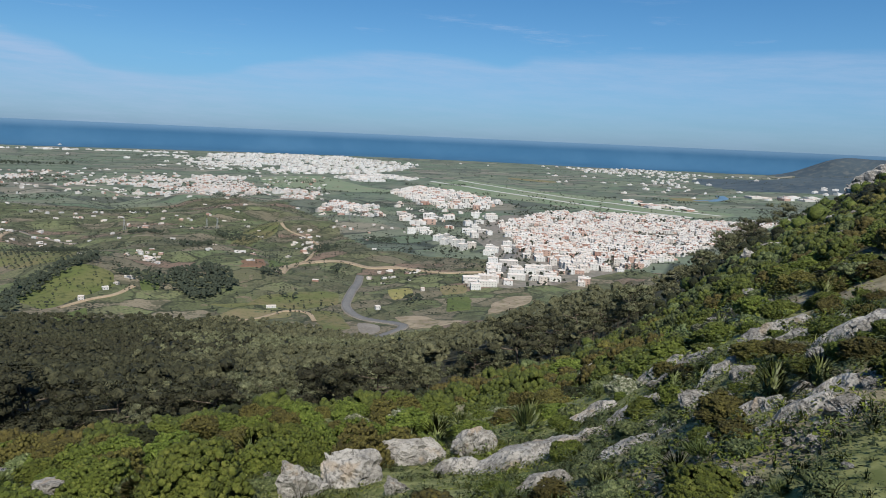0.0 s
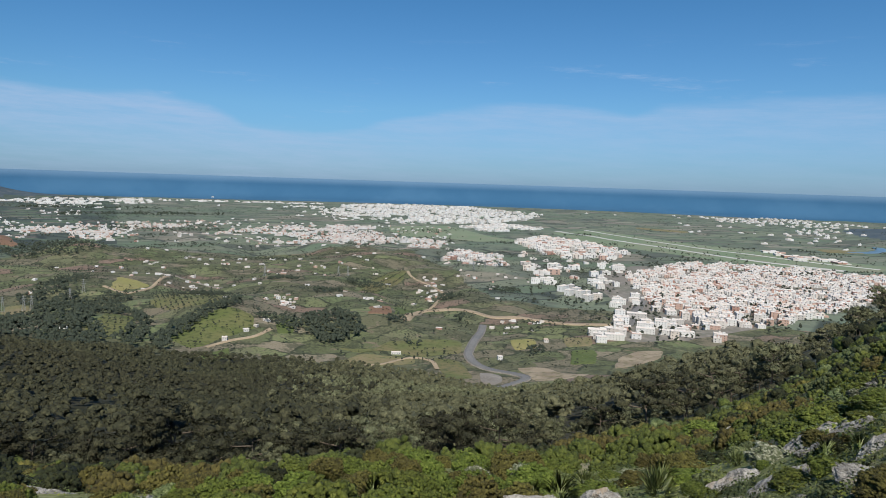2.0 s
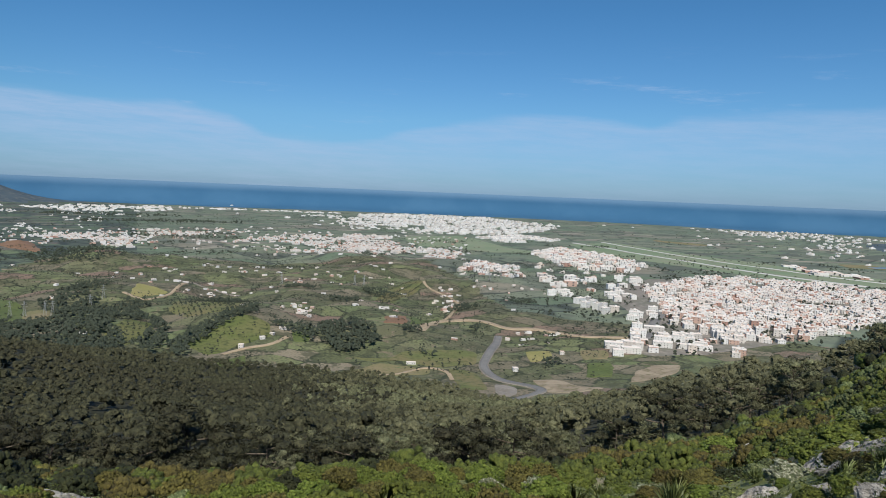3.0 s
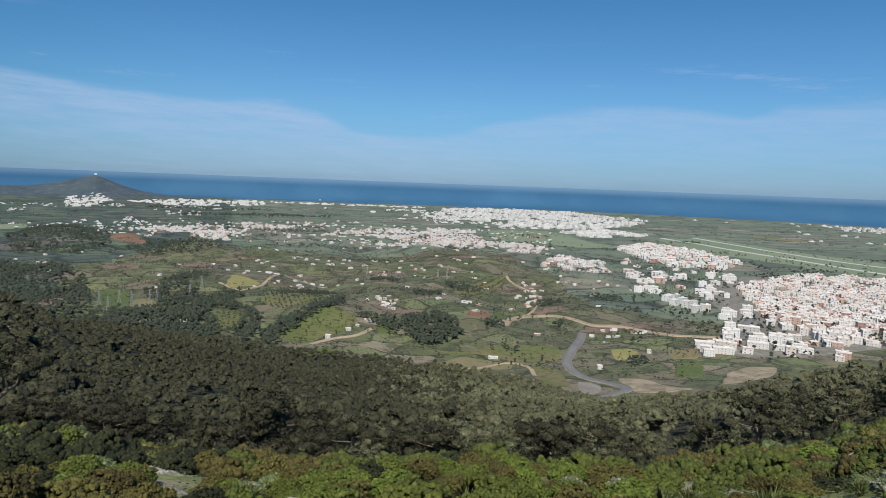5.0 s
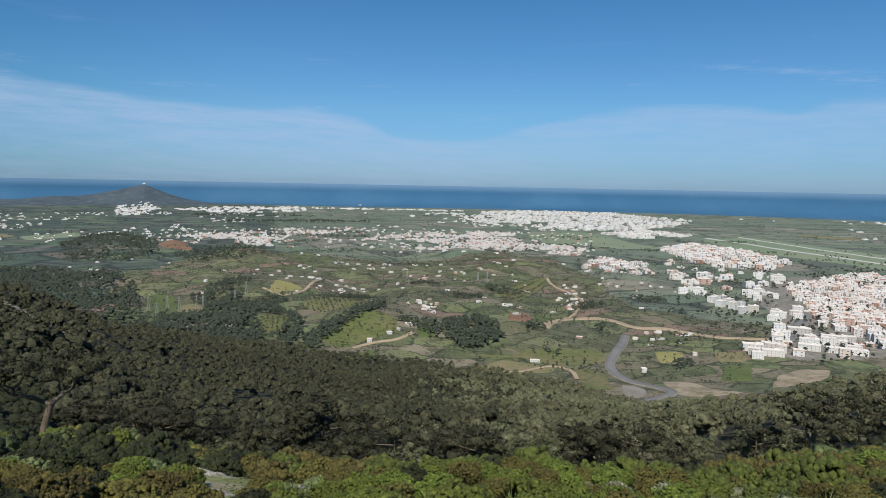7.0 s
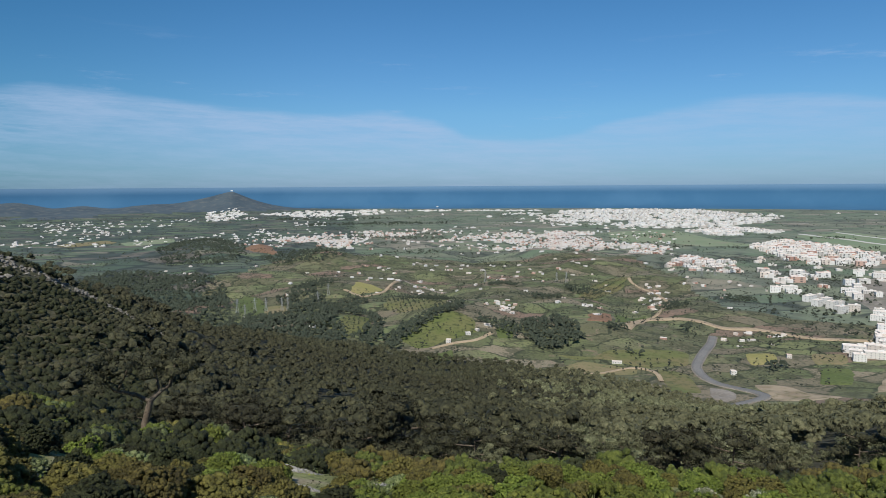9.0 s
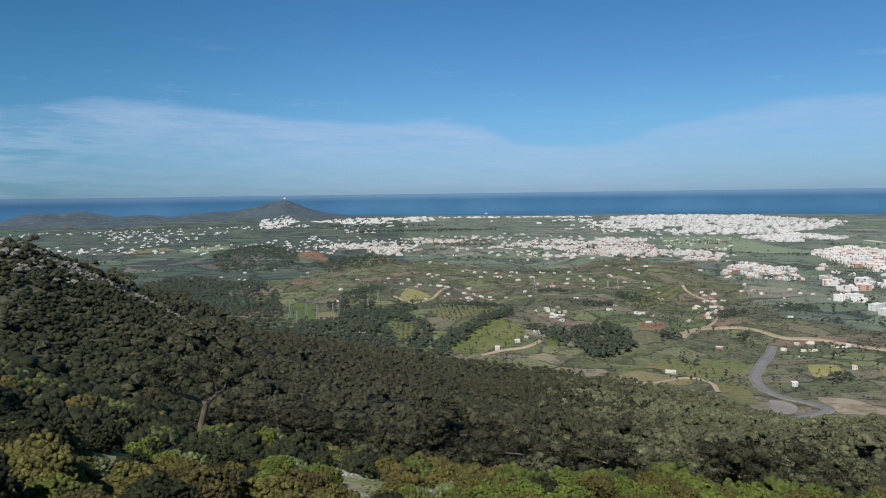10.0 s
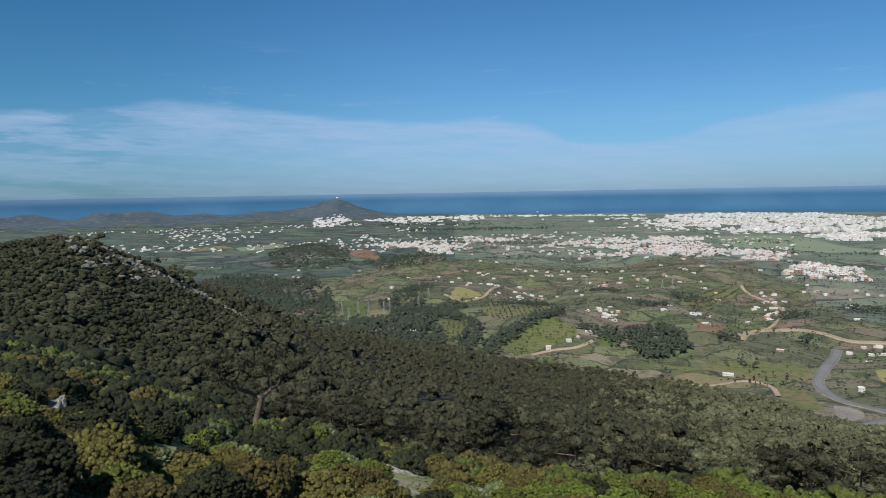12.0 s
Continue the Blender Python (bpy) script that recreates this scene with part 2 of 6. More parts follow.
# Scrub of the far capes, its blue-grey standing for distance haze.
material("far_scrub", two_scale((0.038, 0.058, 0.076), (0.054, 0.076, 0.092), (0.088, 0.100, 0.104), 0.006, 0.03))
material("limestone", limestone, bump=16.0, bump_d=0.09)
PINE = ((0.0078, 0.0086, 0.0039), (0.0300, 0.0308, 0.0146), (0.0736, 0.0711, 0.0362))
GREEN = ((0.030, 0.043, 0.006), (0.098, 0.128, 0.018), (0.190, 0.218, 0.045))
BROWN = ((0.0238, 0.0205, 0.0065), (0.0907, 0.0821, 0.0194), (0.1620, 0.1404, 0.0367))
GREY = ((0.0338, 0.0468, 0.0156), (0.1196, 0.1508, 0.0572), (0.2795, 0.3055, 0.1365))
DARK = ((0.0053, 0.0075, 0.0022), (0.0204, 0.0255, 0.0076), (0.0476, 0.0519, 0.0179))
PALE = ((0.0276, 0.0307, 0.0148), (0.0869, 0.0922, 0.0477), (0.1749, 0.1749, 0.0954))
material("pine_pale", leafy(*PALE, 0.22), rough=0.75, bump=2.6, bump_d=0.22)
material("pine_needles", leafy(*PINE, 0.22), rough=0.75, bump=2.6, bump_d=0.22)
material("pine_near", leafy(*PINE, 0.5), rough=0.75, bump=9.0, bump_d=0.12)
material("pine_near_pale", leafy(*PALE, 0.5), rough=0.75, bump=9.0, bump_d=0.12)
material("gorse_green", leafy(*GREEN), rough=0.65, bump=34, bump_d=0.08)
material("gorse_brown", leafy(*BROWN), rough=0.75, bump=34, bump_d=0.08)
material("herb_grey", leafy(*GREY), rough=0.7, bump=30, bump_d=0.06)
material("fan_leaf", leafy((0.060, 0.086, 0.011), (0.155, 0.190, 0.030), (0.27, 0.285, 0.068), 0.3), rough=0.45)
material("palm_leaf", leafy((0.040, 0.058, 0.016), (0.085, 0.112, 0.034), (0.16, 0.18, 0.07), 0.3), rough=0.5)
material("strap_leaf", leafy((0.060, 0.082, 0.020), (0.120, 0.150, 0.042), (0.20, 0.23, 0.085), 0.3), rough=0.5)
material("galvanised", two_scale((0.30, 0.31, 0.31), (0.26, 0.27, 0.27), (0.34, 0.34, 0.34), 0.1, 1.0), rough=0.6)
material("bloom", leafy((0.06, 0.08, 0.035), (0.16, 0.17, 0.10), (0.50, 0.49, 0.40)), rough=0.7, bump=34, bump_d=0.05)
material("scrub_dark", leafy(*DARK), rough=0.75, bump=34, bump_d=0.08)
SLOPE = ((0.0194, 0.0264, 0.0044), (0.0651, 0.0827, 0.0132), (0.1276, 0.1408, 0.0299))
material("heath_green", leafy(*SLOPE, 0.8), rough=0.65, bump=24, bump_d=0.08)
material("heath_brown", leafy(*BROWN, 0.8), rough=0.75, bump=24, bump_d=0.08)
material("heath_grey", leafy((0.022, 0.031, 0.010), (0.078, 0.100, 0.036), (0.170, 0.190, 0.080), 0.8), rough=0.7, bump=24, bump_d=0.08)
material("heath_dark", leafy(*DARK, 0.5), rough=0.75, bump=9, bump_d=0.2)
material("heath_olive", leafy((0.010, 0.010, 0.004), (0.037, 0.036, 0.016), (0.088, 0.082, 0.042), 0.5), rough=0.75, bump=9, bump_d=0.2)
# Greens kept bluish: haze on distant woods put into the leaf colour.
material("far_tree", leafy((0.014, 0.020, 0.014), (0.031, 0.040, 0.027), (0.058, 0.066, 0.044), 0.2), rough=0.8, bump=1.6, bump_d=0.7)
material("crag_stone", two_scale((0.13, 0.123, 0.112), (0.22, 0.21, 0.19), (0.075, 0.072, 0.064), 0.6, 3.0), bump=2.0, bump_d=0.25)
# Core colours: twigs, darkened for the shade in gaps between leaves.
material("twigs", two_scale((0.045, 0.050, 0.018), (0.075, 0.070, 0.028), (0.012, 0.014, 0.006), 5.0, 26.0), bump=30.0, bump_d=0.05)
material("twigs_far", two_scale((0.045, 0.046, 0.02), (0.075, 0.068, 0.03), (0.015, 0.016, 0.008), 0.8, 4.0))
material("bark", two_scale((0.10, 0.08, 0.06), (0.16, 0.13, 0.10), (0.05, 0.04, 0.03), 1.5, 12.0), bump=14.0)
material("white_plaster", plaster([(0.0, (0.585, 0.578, 0.562)), (0.24, (0.568, 0.533, 0.499)), (0.38, (0.585, 0.516, 0.464)), (0.46, (0.45, 0.31, 0.255)), (0.56, (0.62, 0.615, 0.61)), (0.76, (0.447, 0.421, 0.396)), (0.82, (0.36, 0.215, 0.17)), (0.89, (0.55, 0.53, 0.51))], (0.387, 0.361, 0.335)))
material("block_plaster", plaster([(0.0, (0.64, 0.635, 0.62)), (0.3, (0.57, 0.56, 0.54)), (0.5, (0.66, 0.66, 0.65)), (0.68, (0.50, 0.455, 0.415)), (0.76, (0.60, 0.585, 0.56)), (0.90, (0.44, 0.42, 0.40))], (0.5, 0.48, 0.45)))
material("roof_slab", two_scale((0.64, 0.59, 0.55), (0.50, 0.38, 0.33), (0.70, 0.68, 0.66), 0.02, 0.3))
material("window_dark", two_scale((0.075, 0.08, 0.085), (0.12, 0.12, 0.12), (0.05, 0.05, 0.055), 0.2, 2.0), rough=0.25, spec=0.5)
material("asphalt", two_scale((0.13, 0.13, 0.13), (0.16, 0.158, 0.155), (0.11, 0.11, 0.11), 0.05, 0.8))
material("earth_track", two_scale((0.30, 0.235, 0.16), (0.24, 0.19, 0.13), (0.36, 0.30, 0.22), 0.05, 0.6))
material("concrete_pale", two_scale((0.42, 0.42, 0.41), (0.36, 0.36, 0.35), (0.48, 0.47, 0.45), 0.02, 0.3))


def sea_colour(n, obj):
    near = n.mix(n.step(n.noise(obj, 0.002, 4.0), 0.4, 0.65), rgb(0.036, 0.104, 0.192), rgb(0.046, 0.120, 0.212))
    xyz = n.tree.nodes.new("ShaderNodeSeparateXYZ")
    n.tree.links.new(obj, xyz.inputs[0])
    # Haze put into the colour: the water pales with height towards the horizon.
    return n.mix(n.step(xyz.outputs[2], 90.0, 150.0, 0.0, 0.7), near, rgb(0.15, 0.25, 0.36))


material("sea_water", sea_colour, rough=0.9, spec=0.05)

# ---- mesh helpers ----


def mesh_np(name, V, F, mats, index=None, smooth=False):
    """A mesh from numpy arrays: vertices (n, 3), faces (m, k)."""
    V, F = np.asarray(V, np.float32), np.asarray(F, np.int32)
    me = bpy.data.meshes.new(name)
    me.vertices.add(len(V))
    me.vertices.foreach_set("co", V.ravel())
    m, k = F.shape
    me.loops.add(m * k)
    me.loops.foreach_set("vertex_index", F.ravel())
    me.polygons.add(m)
    me.polygons.foreach_set("loop_start", np.arange(0, m * k, k, dtype=np.int32))
    for mat in mats if isinstance(mats, (list, tuple)) else [mats]:
        me.materials.append(MATS[mat])
    if index is not None:
        me.polygons.foreach_set("material_index", np.asarray(index, np.int32))
    me.polygons.foreach_set("use_smooth", np.full(m, smooth))
    me.update(calc_edges=True)
    return me


def part(name, me, parent, label=""):
    ob = new(name, me)
    ob.parent = parent
    if label:
        ob["label"] = label
    return ob


def gather(pieces):
    """Joins foliage pieces (vertices, faces, 0 leaf or 1 core, normals)."""
    V, F = join(pieces)
    return V, F, np.concatenate([np.full(len(p[1]), p[2]) for p in pieces]), np.concatenate([p[3] for p in pieces])


def rounded(me, N):
    """Shades leaves by the clump that they grow on."""
    N = N / (np.linalg.norm(N, axis=1, keepdims=True) + 1e-9)
    me.normals_split_custom_set_from_vertices(N.astype(np.float32))
    return me


def foliage_mesh(name, pieces, mat):
    """Leaf pieces in their own colour and the twiggy cores inside them, coloured like shaded leaves."""
    V, F, idx, N = gather(pieces)
    return rounded(mesh_np(name, V, F, [mat, "twigs"], idx, True), N)


def join(pieces):
    """Joins (V, F) pairs of one face size."""
    vs, fs, k = [], [], 0
    for V, F, *_ in pieces:
        vs.append(V)
        fs.append(np.asarray(F) + k)
        k += len(V)
    return np.concatenate(vs), np.concatenate(fs)


def box(sx, sy, z0, z1, cx=0.0, cy=0.0):
    V = np.array([(cx + a * sx / 2, cy + b * sy / 2, z) for z in (z0, z1) for a, b in ((-1, -1), (1, -1), (1, 1), (-1, 1))])
    F = np.array([(0, 3, 2, 1), (4, 5, 6, 7), (0, 1, 5, 4), (1, 2, 6, 5), (2, 3, 7, 6), (3, 0, 4, 7)])
    return V, F


def tube(points, radii, sides=7):
    P, n = np.asarray(points, float), len(points)
    V = []
    for i in range(n):
        d = Vector(P[min(i + 1, n - 1)] - P[max(i - 1, 0)]).normalized()
        a = d.orthogonal().normalized()
        b = d.cross(a)
        for j in range(sides):
            w = 2 * math.pi * j / sides
            V.append(Vector(P[i]) + (a * math.cos(w) + b * math.sin(w)) * radii[i])
    F = [(i * sides + j, i * sides + (j + 1) % sides, (i + 1) * sides + (j + 1) % sides, (i + 1) * sides + j) for i in range(n - 1) for j in range(sides)]
    return np.array(V), np.array(F)


def leaves(rng, P, N, size, jitter=0.6, long=1.0):
    """One small triangle at each point P, facing about N."""
    n = len(P)
    N = N + rng.normal(0, jitter, (n, 3))
    N /= np.linalg.norm(N, axis=1, keepdims=True) + 1e-9
    A = np.cross(N, rng.normal(0, 1, (n, 3)))
    A /= np.linalg.norm(A, axis=1, keepdims=True) + 1e-9
    B = np.cross(N, A)
    s = size * rng.uniform(0.6, 1.3, (n, 1))
    V = np.stack([P + A * s * long, P - A * s * 0.5 * long + B * s * 0.45, P - A * s * 0.5 * long - B * s * 0.45], 1).reshape(-1, 3)
    return V, np.arange(3 * n).reshape(-1, 3)


def hashed(ix, iy, seed):
    h = (ix.astype(np.int64) * 374761393 + iy.astype(np.int64) * 668265263 + seed * 974711) & 0x7FFFFFFF
    h = ((h ^ (h >> 13)) * 1274126177) & 0x7FFFFFFF
    return ((h ^ (h >> 16)) & 0xFFFF) / 65535.0


def relief(x, y, size, octaves=3, seed=1):
    """Smooth value noise, about -1 to 1, with bumps of that size in metres."""
    out, amp, tot = 0.0, 1.0, 0.0
    for o in range(octaves):
        u, v = x / size * 2 ** o + 91.7 * o, y / size * 2 ** o + 13.1 * o
        iu, iv = np.floor(u), np.floor(v)
        fu, fv = u - iu, v - iv
        fu, fv = fu * fu * (3 - 2 * fu), fv * fv * (3 - 2 * fv)
        a = hashed(iu, iv, seed + o) * (1 - fu) + hashed(iu + 1, iv, seed + o) * fu
        b = hashed(iu, iv + 1, seed + o) * (1 - fu) + hashed(iu + 1, iv + 1, seed + o) * fu
        out = out + amp * ((a * (1 - fv) + b * fv) * 2 - 1)
        tot += amp
        amp *= 0.5
    return out / tot


def ease(v, a, b):
    t = np.clip((np.asarray(v, float) - a) / (b - a), 0, 1)
    return t * t * (3 - 2 * t)


# ---- the ground ----
# Ribs of the mountainside: bearing from the lookout, then (distance, height under the eye); the first pair is the brow of the near slope.
RADII = np.concatenate([np.geomspace(0.6, 800, 200), np.geomspace(820, 5000, 60)])
RIBS = {}


def rib(bearing, *pairs):
    rb, zb = pairs[0]
    k = -zb / rb
    near = np.array([2.0, 3, 4, 6, 8, 11, 15, 20, 28, 38, 50, 65, 85, 110])
    near = near[near < rb * 0.97]
    r = np.concatenate([[0.0], near, [p[0] for p in pairs], [5000]])
    z = np.concatenate([[-1.6], -(1.6 + (k - 1.6 / rb) * near), [p[1] for p in pairs], [-EYE]])
    col = np.interp(RADII, r, z)
    for _ in range(3):
        col[1:-1] = (col[:-2] + 2 * col[1:-1] + col[2:]) / 4
    RIBS[bearing] = col


rib(-180, (20, 4), (60, 14), (300, 60), (800, 50), (1500, -100))
rib(-110, (30, 3), (100, 8), (300, 20), (800, -60), (1300, -140))
rib(-70, (60, -6), (120, -10), (250, -6), (500, -60), (900, -143))
rib(-41, (60, -10.5), (105, -26), (150, -27), (232, -11), (330, -50), (520, -115), (800, -145))
rib(-36, (52, -11.3), (105, -30), (150, -29), (232, -7.2), (330, -56), (520, -117), (800, -145))
rib(-31, (45, -12.6), (100, -31), (150, -34), (240, -19), (340, -71), (520, -120), (800, -145))
rib(-24, (34, -11.5), (70, -25), (130, -35), (200, -37), (290, -42.5), (380, -86), (540, -125), (800, -145))
rib(-16, (26, -9.9), (60, -25), (120, -44), (220, -62), (380, -78.5), (480, -112), (620, -138), (800, -145))
rib(-8, (25, -10.5), (50, -23), (90, -36), (160, -56), (280, -82), (450, -108), (560, -132), (800, -145))
rib(0, (22, -9.8), (45, -21.5), (80, -33), (140, -52), (250, -84), (400, -119), (520, -139), (800, -145))
rib(12, (16, -7.2), (45, -22), (80, -34), (140, -54), (250, -86), (400, -121), (510, -145), (800, -145))
rib(24, (18, -7.8), (45, -21), (80, -33), (140, -53), (250, -86), (430, -140), (500, -145), (800, -145))
rib(33, (28, -11.0), (60, -25), (110, -39), (170, -56), (260, -78), (380, -121), (520, -143), (800, -145))
rib(42, (45, -14.8), (70, -24), (120, -34), (180, -45), (280, -89), (450, -128), (620, -144), (800, -145))
rib(50, (80, -18.1), (100, -22.5), (140, -27), (230, -76), (400, -118), (650, -144), (800, -145))
rib(55, (130, -16.2), (200, -46), (350, -100), (600, -140), (800, -145))
rib(60.5, (90, -7.0), (160, -27), (300, -86), (600, -137), (800, -145))
rib(62.3, (92, -5.2), (160, -22), (300, -83), (600, -136), (800, -145))
rib(64, (110, -2.6), (160, -16), (300, -80), (600, -135), (800, -145))
rib(80, (100, 8), (200, 4), (400, -60), (800, -140))
rib(110, (60, 10), (200, 25), (500, -20), (1000, -140))
rib(180, (20, 4), (60, 14), (300, 60), (800, 50), (1500, -100))
BEAR = np.array(sorted(RIBS))
TABLE = np.stack([RIBS[b] for b in BEAR])
FINE = np.arange(-180, 181, 1.0)
TABLE = np.stack([np.interp(FINE, BEAR, TABLE[:, j]) for j in range(len(RADII))], 1)
for _ in range(6):
    TABLE = (np.roll(TABLE, 1, 0) + 2 * TABLE + np.roll(TABLE, -1, 0)) / 4
for _ in range(160):
    near = TABLE[:, :70]
    TABLE[:, :70] += (np.roll(near, 6, 0) + np.roll(near, -6, 0) - 2 * near) * 0.2 * np.clip((2.6 - RADII[:70]) / 2.0, 0, 1)
BEAR = FINE


def bump_hill(b, r, bearing, dist, height, half_b, half_r):
    q = ((b - bearing) / half_b) ** 2 + ((r - dist) / half_r) ** 2
    return height * np.exp(-1.4 * q)


def ground(x, y):
    """Height of the ground above the sea."""
    x, y = np.asarray(x, float), np.asarray(y, float)
    r, b = np.hypot(x, y), np.degrees(np.arctan2(x, y))
    i = np.clip(np.searchsorted(BEAR, b) - 1, 0, len(BEAR) - 2)
    fb = np.clip((b - BEAR[i]) / (BEAR[i + 1] - BEAR[i]), 0, 1)
    j = np.clip(np.searchsorted(RADII, r) - 1, 0, len(RADII) - 2)
    fr = np.clip((r - RADII[j]) / (RADII[j + 1] - RADII[j]), 0, 1)
    lo = TABLE[i, j] * (1 - fr) + TABLE[i, j + 1] * fr
    hi = TABLE[i + 1, j] * (1 - fr) + TABLE[i + 1, j + 1] * fr
    z = EYE + lo * (1 - fb) + hi * fb
    z += relief(x, y, 2.2, 3, 5) * 0.16 * ease(r, 3, 7) * (1 - ease(r, 60, 160))
    z += relief(x, y, 14, 3, 9) * 0.9 * ease(r, 25, 80) * (1 - ease(r, 450, 700))
    hills = ease(b, -30, -16) * (1 - ease(b, 22, 30)) * ease(r, 520, 700) * (1 - ease(r, 1350, 1900))
    z += hills * (relief(x, y, 140, 3, 21) * 23 + 6)
    z += ease(r, 600, 900) * (1 - ease(r, 2500, 3500)) * relief(x, y, 120, 2, 33) * 1.2
    z += bump_hill(b, r, 2.0, 660, 12, 4.5, 90)
    z += 84 * np.exp(-np.abs((b + 16.0) / 2.4) ** 1.25 - ((r - 4330) / 240) ** 2) + bump_hill(b, r, -18.0, 4330, 48, 5.6, 260)
    for hb, hr, hh, wb, wr in ((-42.0, 4150, 58, 2.6, 330), (-38.6, 4250, 62, 2.2, 280), (-34.2, 4150, 66, 2.0, 300), (-31.0, 4250, 64, 2.4, 300), (-27.0, 4200, 40, 2.2, 320), (-23.0, 4150, 32, 2.6, 300), (-37.0, 3650, 26, 2.5, 200), (-29.0, 3600, 18, 3.0, 180)):
        z += bump_hill(b, r, hb, hr, hh, wb, wr) * (1 + 0.22 * relief(x, y, 190, 3, 3))
    z += bump_hill(b, r, -18.2, 1640, 13, 2.6, 230) + bump_hill(b, r, -10.3, 1290, 9, 2.8, 80) + bump_hill(b, r, -13.8, 1480, 12, 1.6, 100)
    z += bump_hill(b, r, 61.0, 4350, 92, 3.2, 220) + bump_hill(b, r, 67.5, 4350, 160, 6.0, 260)
    z += bump_hill(b, r, 62.0, 3000, 48, 9.0, 500) * (1 + 0.3 * relief(x, y, 300, 2, 7))
    return z


def shore(b):
    """Distance of the coast along a bearing."""
    return 4260 + 260 * ease(-b, -4, 10) + 120 * np.sin(np.radians(b * 5)) * 0.3 + 250 * ease(b, 44, 56)


def build_ground():
    bs = np.concatenate([np.arange(-180, -60, 4.0), np.arange(-60, -44, 1.0), np.arange(-44, 66, 0.33), np.arange(66, 80, 1.0), np.arange(80, 180, 4.0), [180.0]])
    rs = np.concatenate([[0.0, 0.5, 1.0, 1.5], np.geomspace(2, 4600, 320), [4620]])
    Bg, Rg = np.meshgrid(bs, rs, indexing="ij")
    X, Y = Rg * np.sin(np.radians(Bg)), Rg * np.cos(np.radians(Bg))
    Z = ground(X, Y)
    out = ease(Rg, shore(Bg), shore(Bg) + 60)
    capes = Z > 8
    Z = np.where(capes, Z, Z * (1 - out) - 3.0 * out)
    nb, nr = Bg.shape
    V = np.stack([X, Y, Z], -1).reshape(-1, 3)
    idx = np.arange(nb * nr).reshape(nb, nr)
    F = np.stack([idx[:-1, :-1], idx[:-1, 1:], idx[1:, 1:], idx[1:, :-1]], -1).reshape(-1, 4)
    F = F[:, ::-1]
    bc, rc = (Bg[:-1, :-1] + Bg[1:, 1:]) / 2, (Rg[:-1, :-1] + Rg[1:, 1:]) / 2
    zc = Z[:-1, :-1]
    brow = np.interp(bc, [-60, -41, -31, -24, -16, 0, 12, 24, 33, 42, 50, 55, 58, 62, 66], [70, 60, 45, 34, 26, 22, 16, 18, 28, 42, 46, 46, 64, 130, 130])
    crest = np.interp(bc, [-60, -41, -24, -16, -8, 0, 12, 24, 33, 42, 50, 80], [600, 600, 560, 560, 530, 520, 505, 440, 400, 400, 300, 300])
    m = np.full(bc.shape, 1)
    m[rc < brow * 1.1] = 0
    m[(bc < -27) & (rc > brow * 1.1)] = 1
    m[(bc > 58) & (rc > 40)] = 2
    m[(bc < -20) & (rc > brow) & (rc < 262)] = 2
    m[(bc > 44) & (rc > 14) & (rc < 130)] = 2
    m[rc > crest] = 3
    m[rc > 1300 + 500 * ease(np.abs(bc - 2), 14, 24) * -1.0] = 4
    m[(m == 4) & (bc < -6)] = 6
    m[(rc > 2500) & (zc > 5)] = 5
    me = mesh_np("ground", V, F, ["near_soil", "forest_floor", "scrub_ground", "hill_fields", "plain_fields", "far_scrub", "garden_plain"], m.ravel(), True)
    tagged(new("ground", me), "mountainside, farmed hills and green coastal plain", "ground", kind="structure")


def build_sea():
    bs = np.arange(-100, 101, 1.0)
    # Outer rows climb to eye level as a backdrop for the far sea.
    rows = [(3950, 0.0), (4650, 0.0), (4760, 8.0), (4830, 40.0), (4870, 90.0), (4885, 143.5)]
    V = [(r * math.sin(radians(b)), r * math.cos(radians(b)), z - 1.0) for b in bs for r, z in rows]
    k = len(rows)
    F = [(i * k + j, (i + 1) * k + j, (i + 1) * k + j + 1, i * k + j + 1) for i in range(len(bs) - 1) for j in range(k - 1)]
    tagged(new("water", mesh_np("water", V, np.array(F), "sea_water", None, True)), "deep blue calm sea, paled in colour for haze at the horizon", "sea", kind="structure")


build_ground()
build_sea()


# ---- kinds of things ----
BALLS = {}


def lump(rng, level, centre, radii, rough=0.22, grain=2.2, knobs=0.0, knob_size=7.0, cut=-9.0):
    """A solid clump of foliage: a ball with an uneven, knobbly skin."""
    if level not in BALLS:
        bm = bmesh.new()
        bmesh.ops.create_icosphere(bm, subdivisions=level, radius=1.0)
        BALLS[level] = (np.array([v.co for v in bm.verts]), np.array([[v.index for v in f.verts] for f in bm.faces]))
        bm.free()
    V, F = BALLS[level]
    off = Vector(rng.uniform(-40, 40, 3))
    k = np.empty(len(V))
    for i, p in enumerate(V):
        q = Vector(p) * grain + off
        k[i] = 1 + rough * (noise.noise(q) + 0.5 * noise.noise(q * 2.3))
        if knobs:
            k[i] += knobs * (0.55 - noise.voronoi(Vector(p) * knob_size + off)[0][0])
    P = V * k[:, None]
    P[:, 2] = np.maximum(P[:, 2], cut)
    Q = P * np.asarray(radii)
    return Q + np.asarray(centre), F, 1, Q / np.asarray(radii) ** 2



def mass(rng, level, centre, radii, rough=0.3, grain=1.9, under=-0.45):
    """The dense inner foliage of a clump, open underneath."""
    V, F, _, N = lump(rng, level, centre, radii, rough, grain)
    D = (V - np.asarray(centre)) / np.asarray(radii)
    F = F[D[F].mean(1)[:, 2] > under]
    used, inv = np.unique(F, return_inverse=True)
    return V[used], inv.reshape(F.shape), 0, N[used] * np.asarray(radii).mean() ** 2 + rng.normal(0, 0.10, (len(used), 3)) + (0, 0, 0.25)


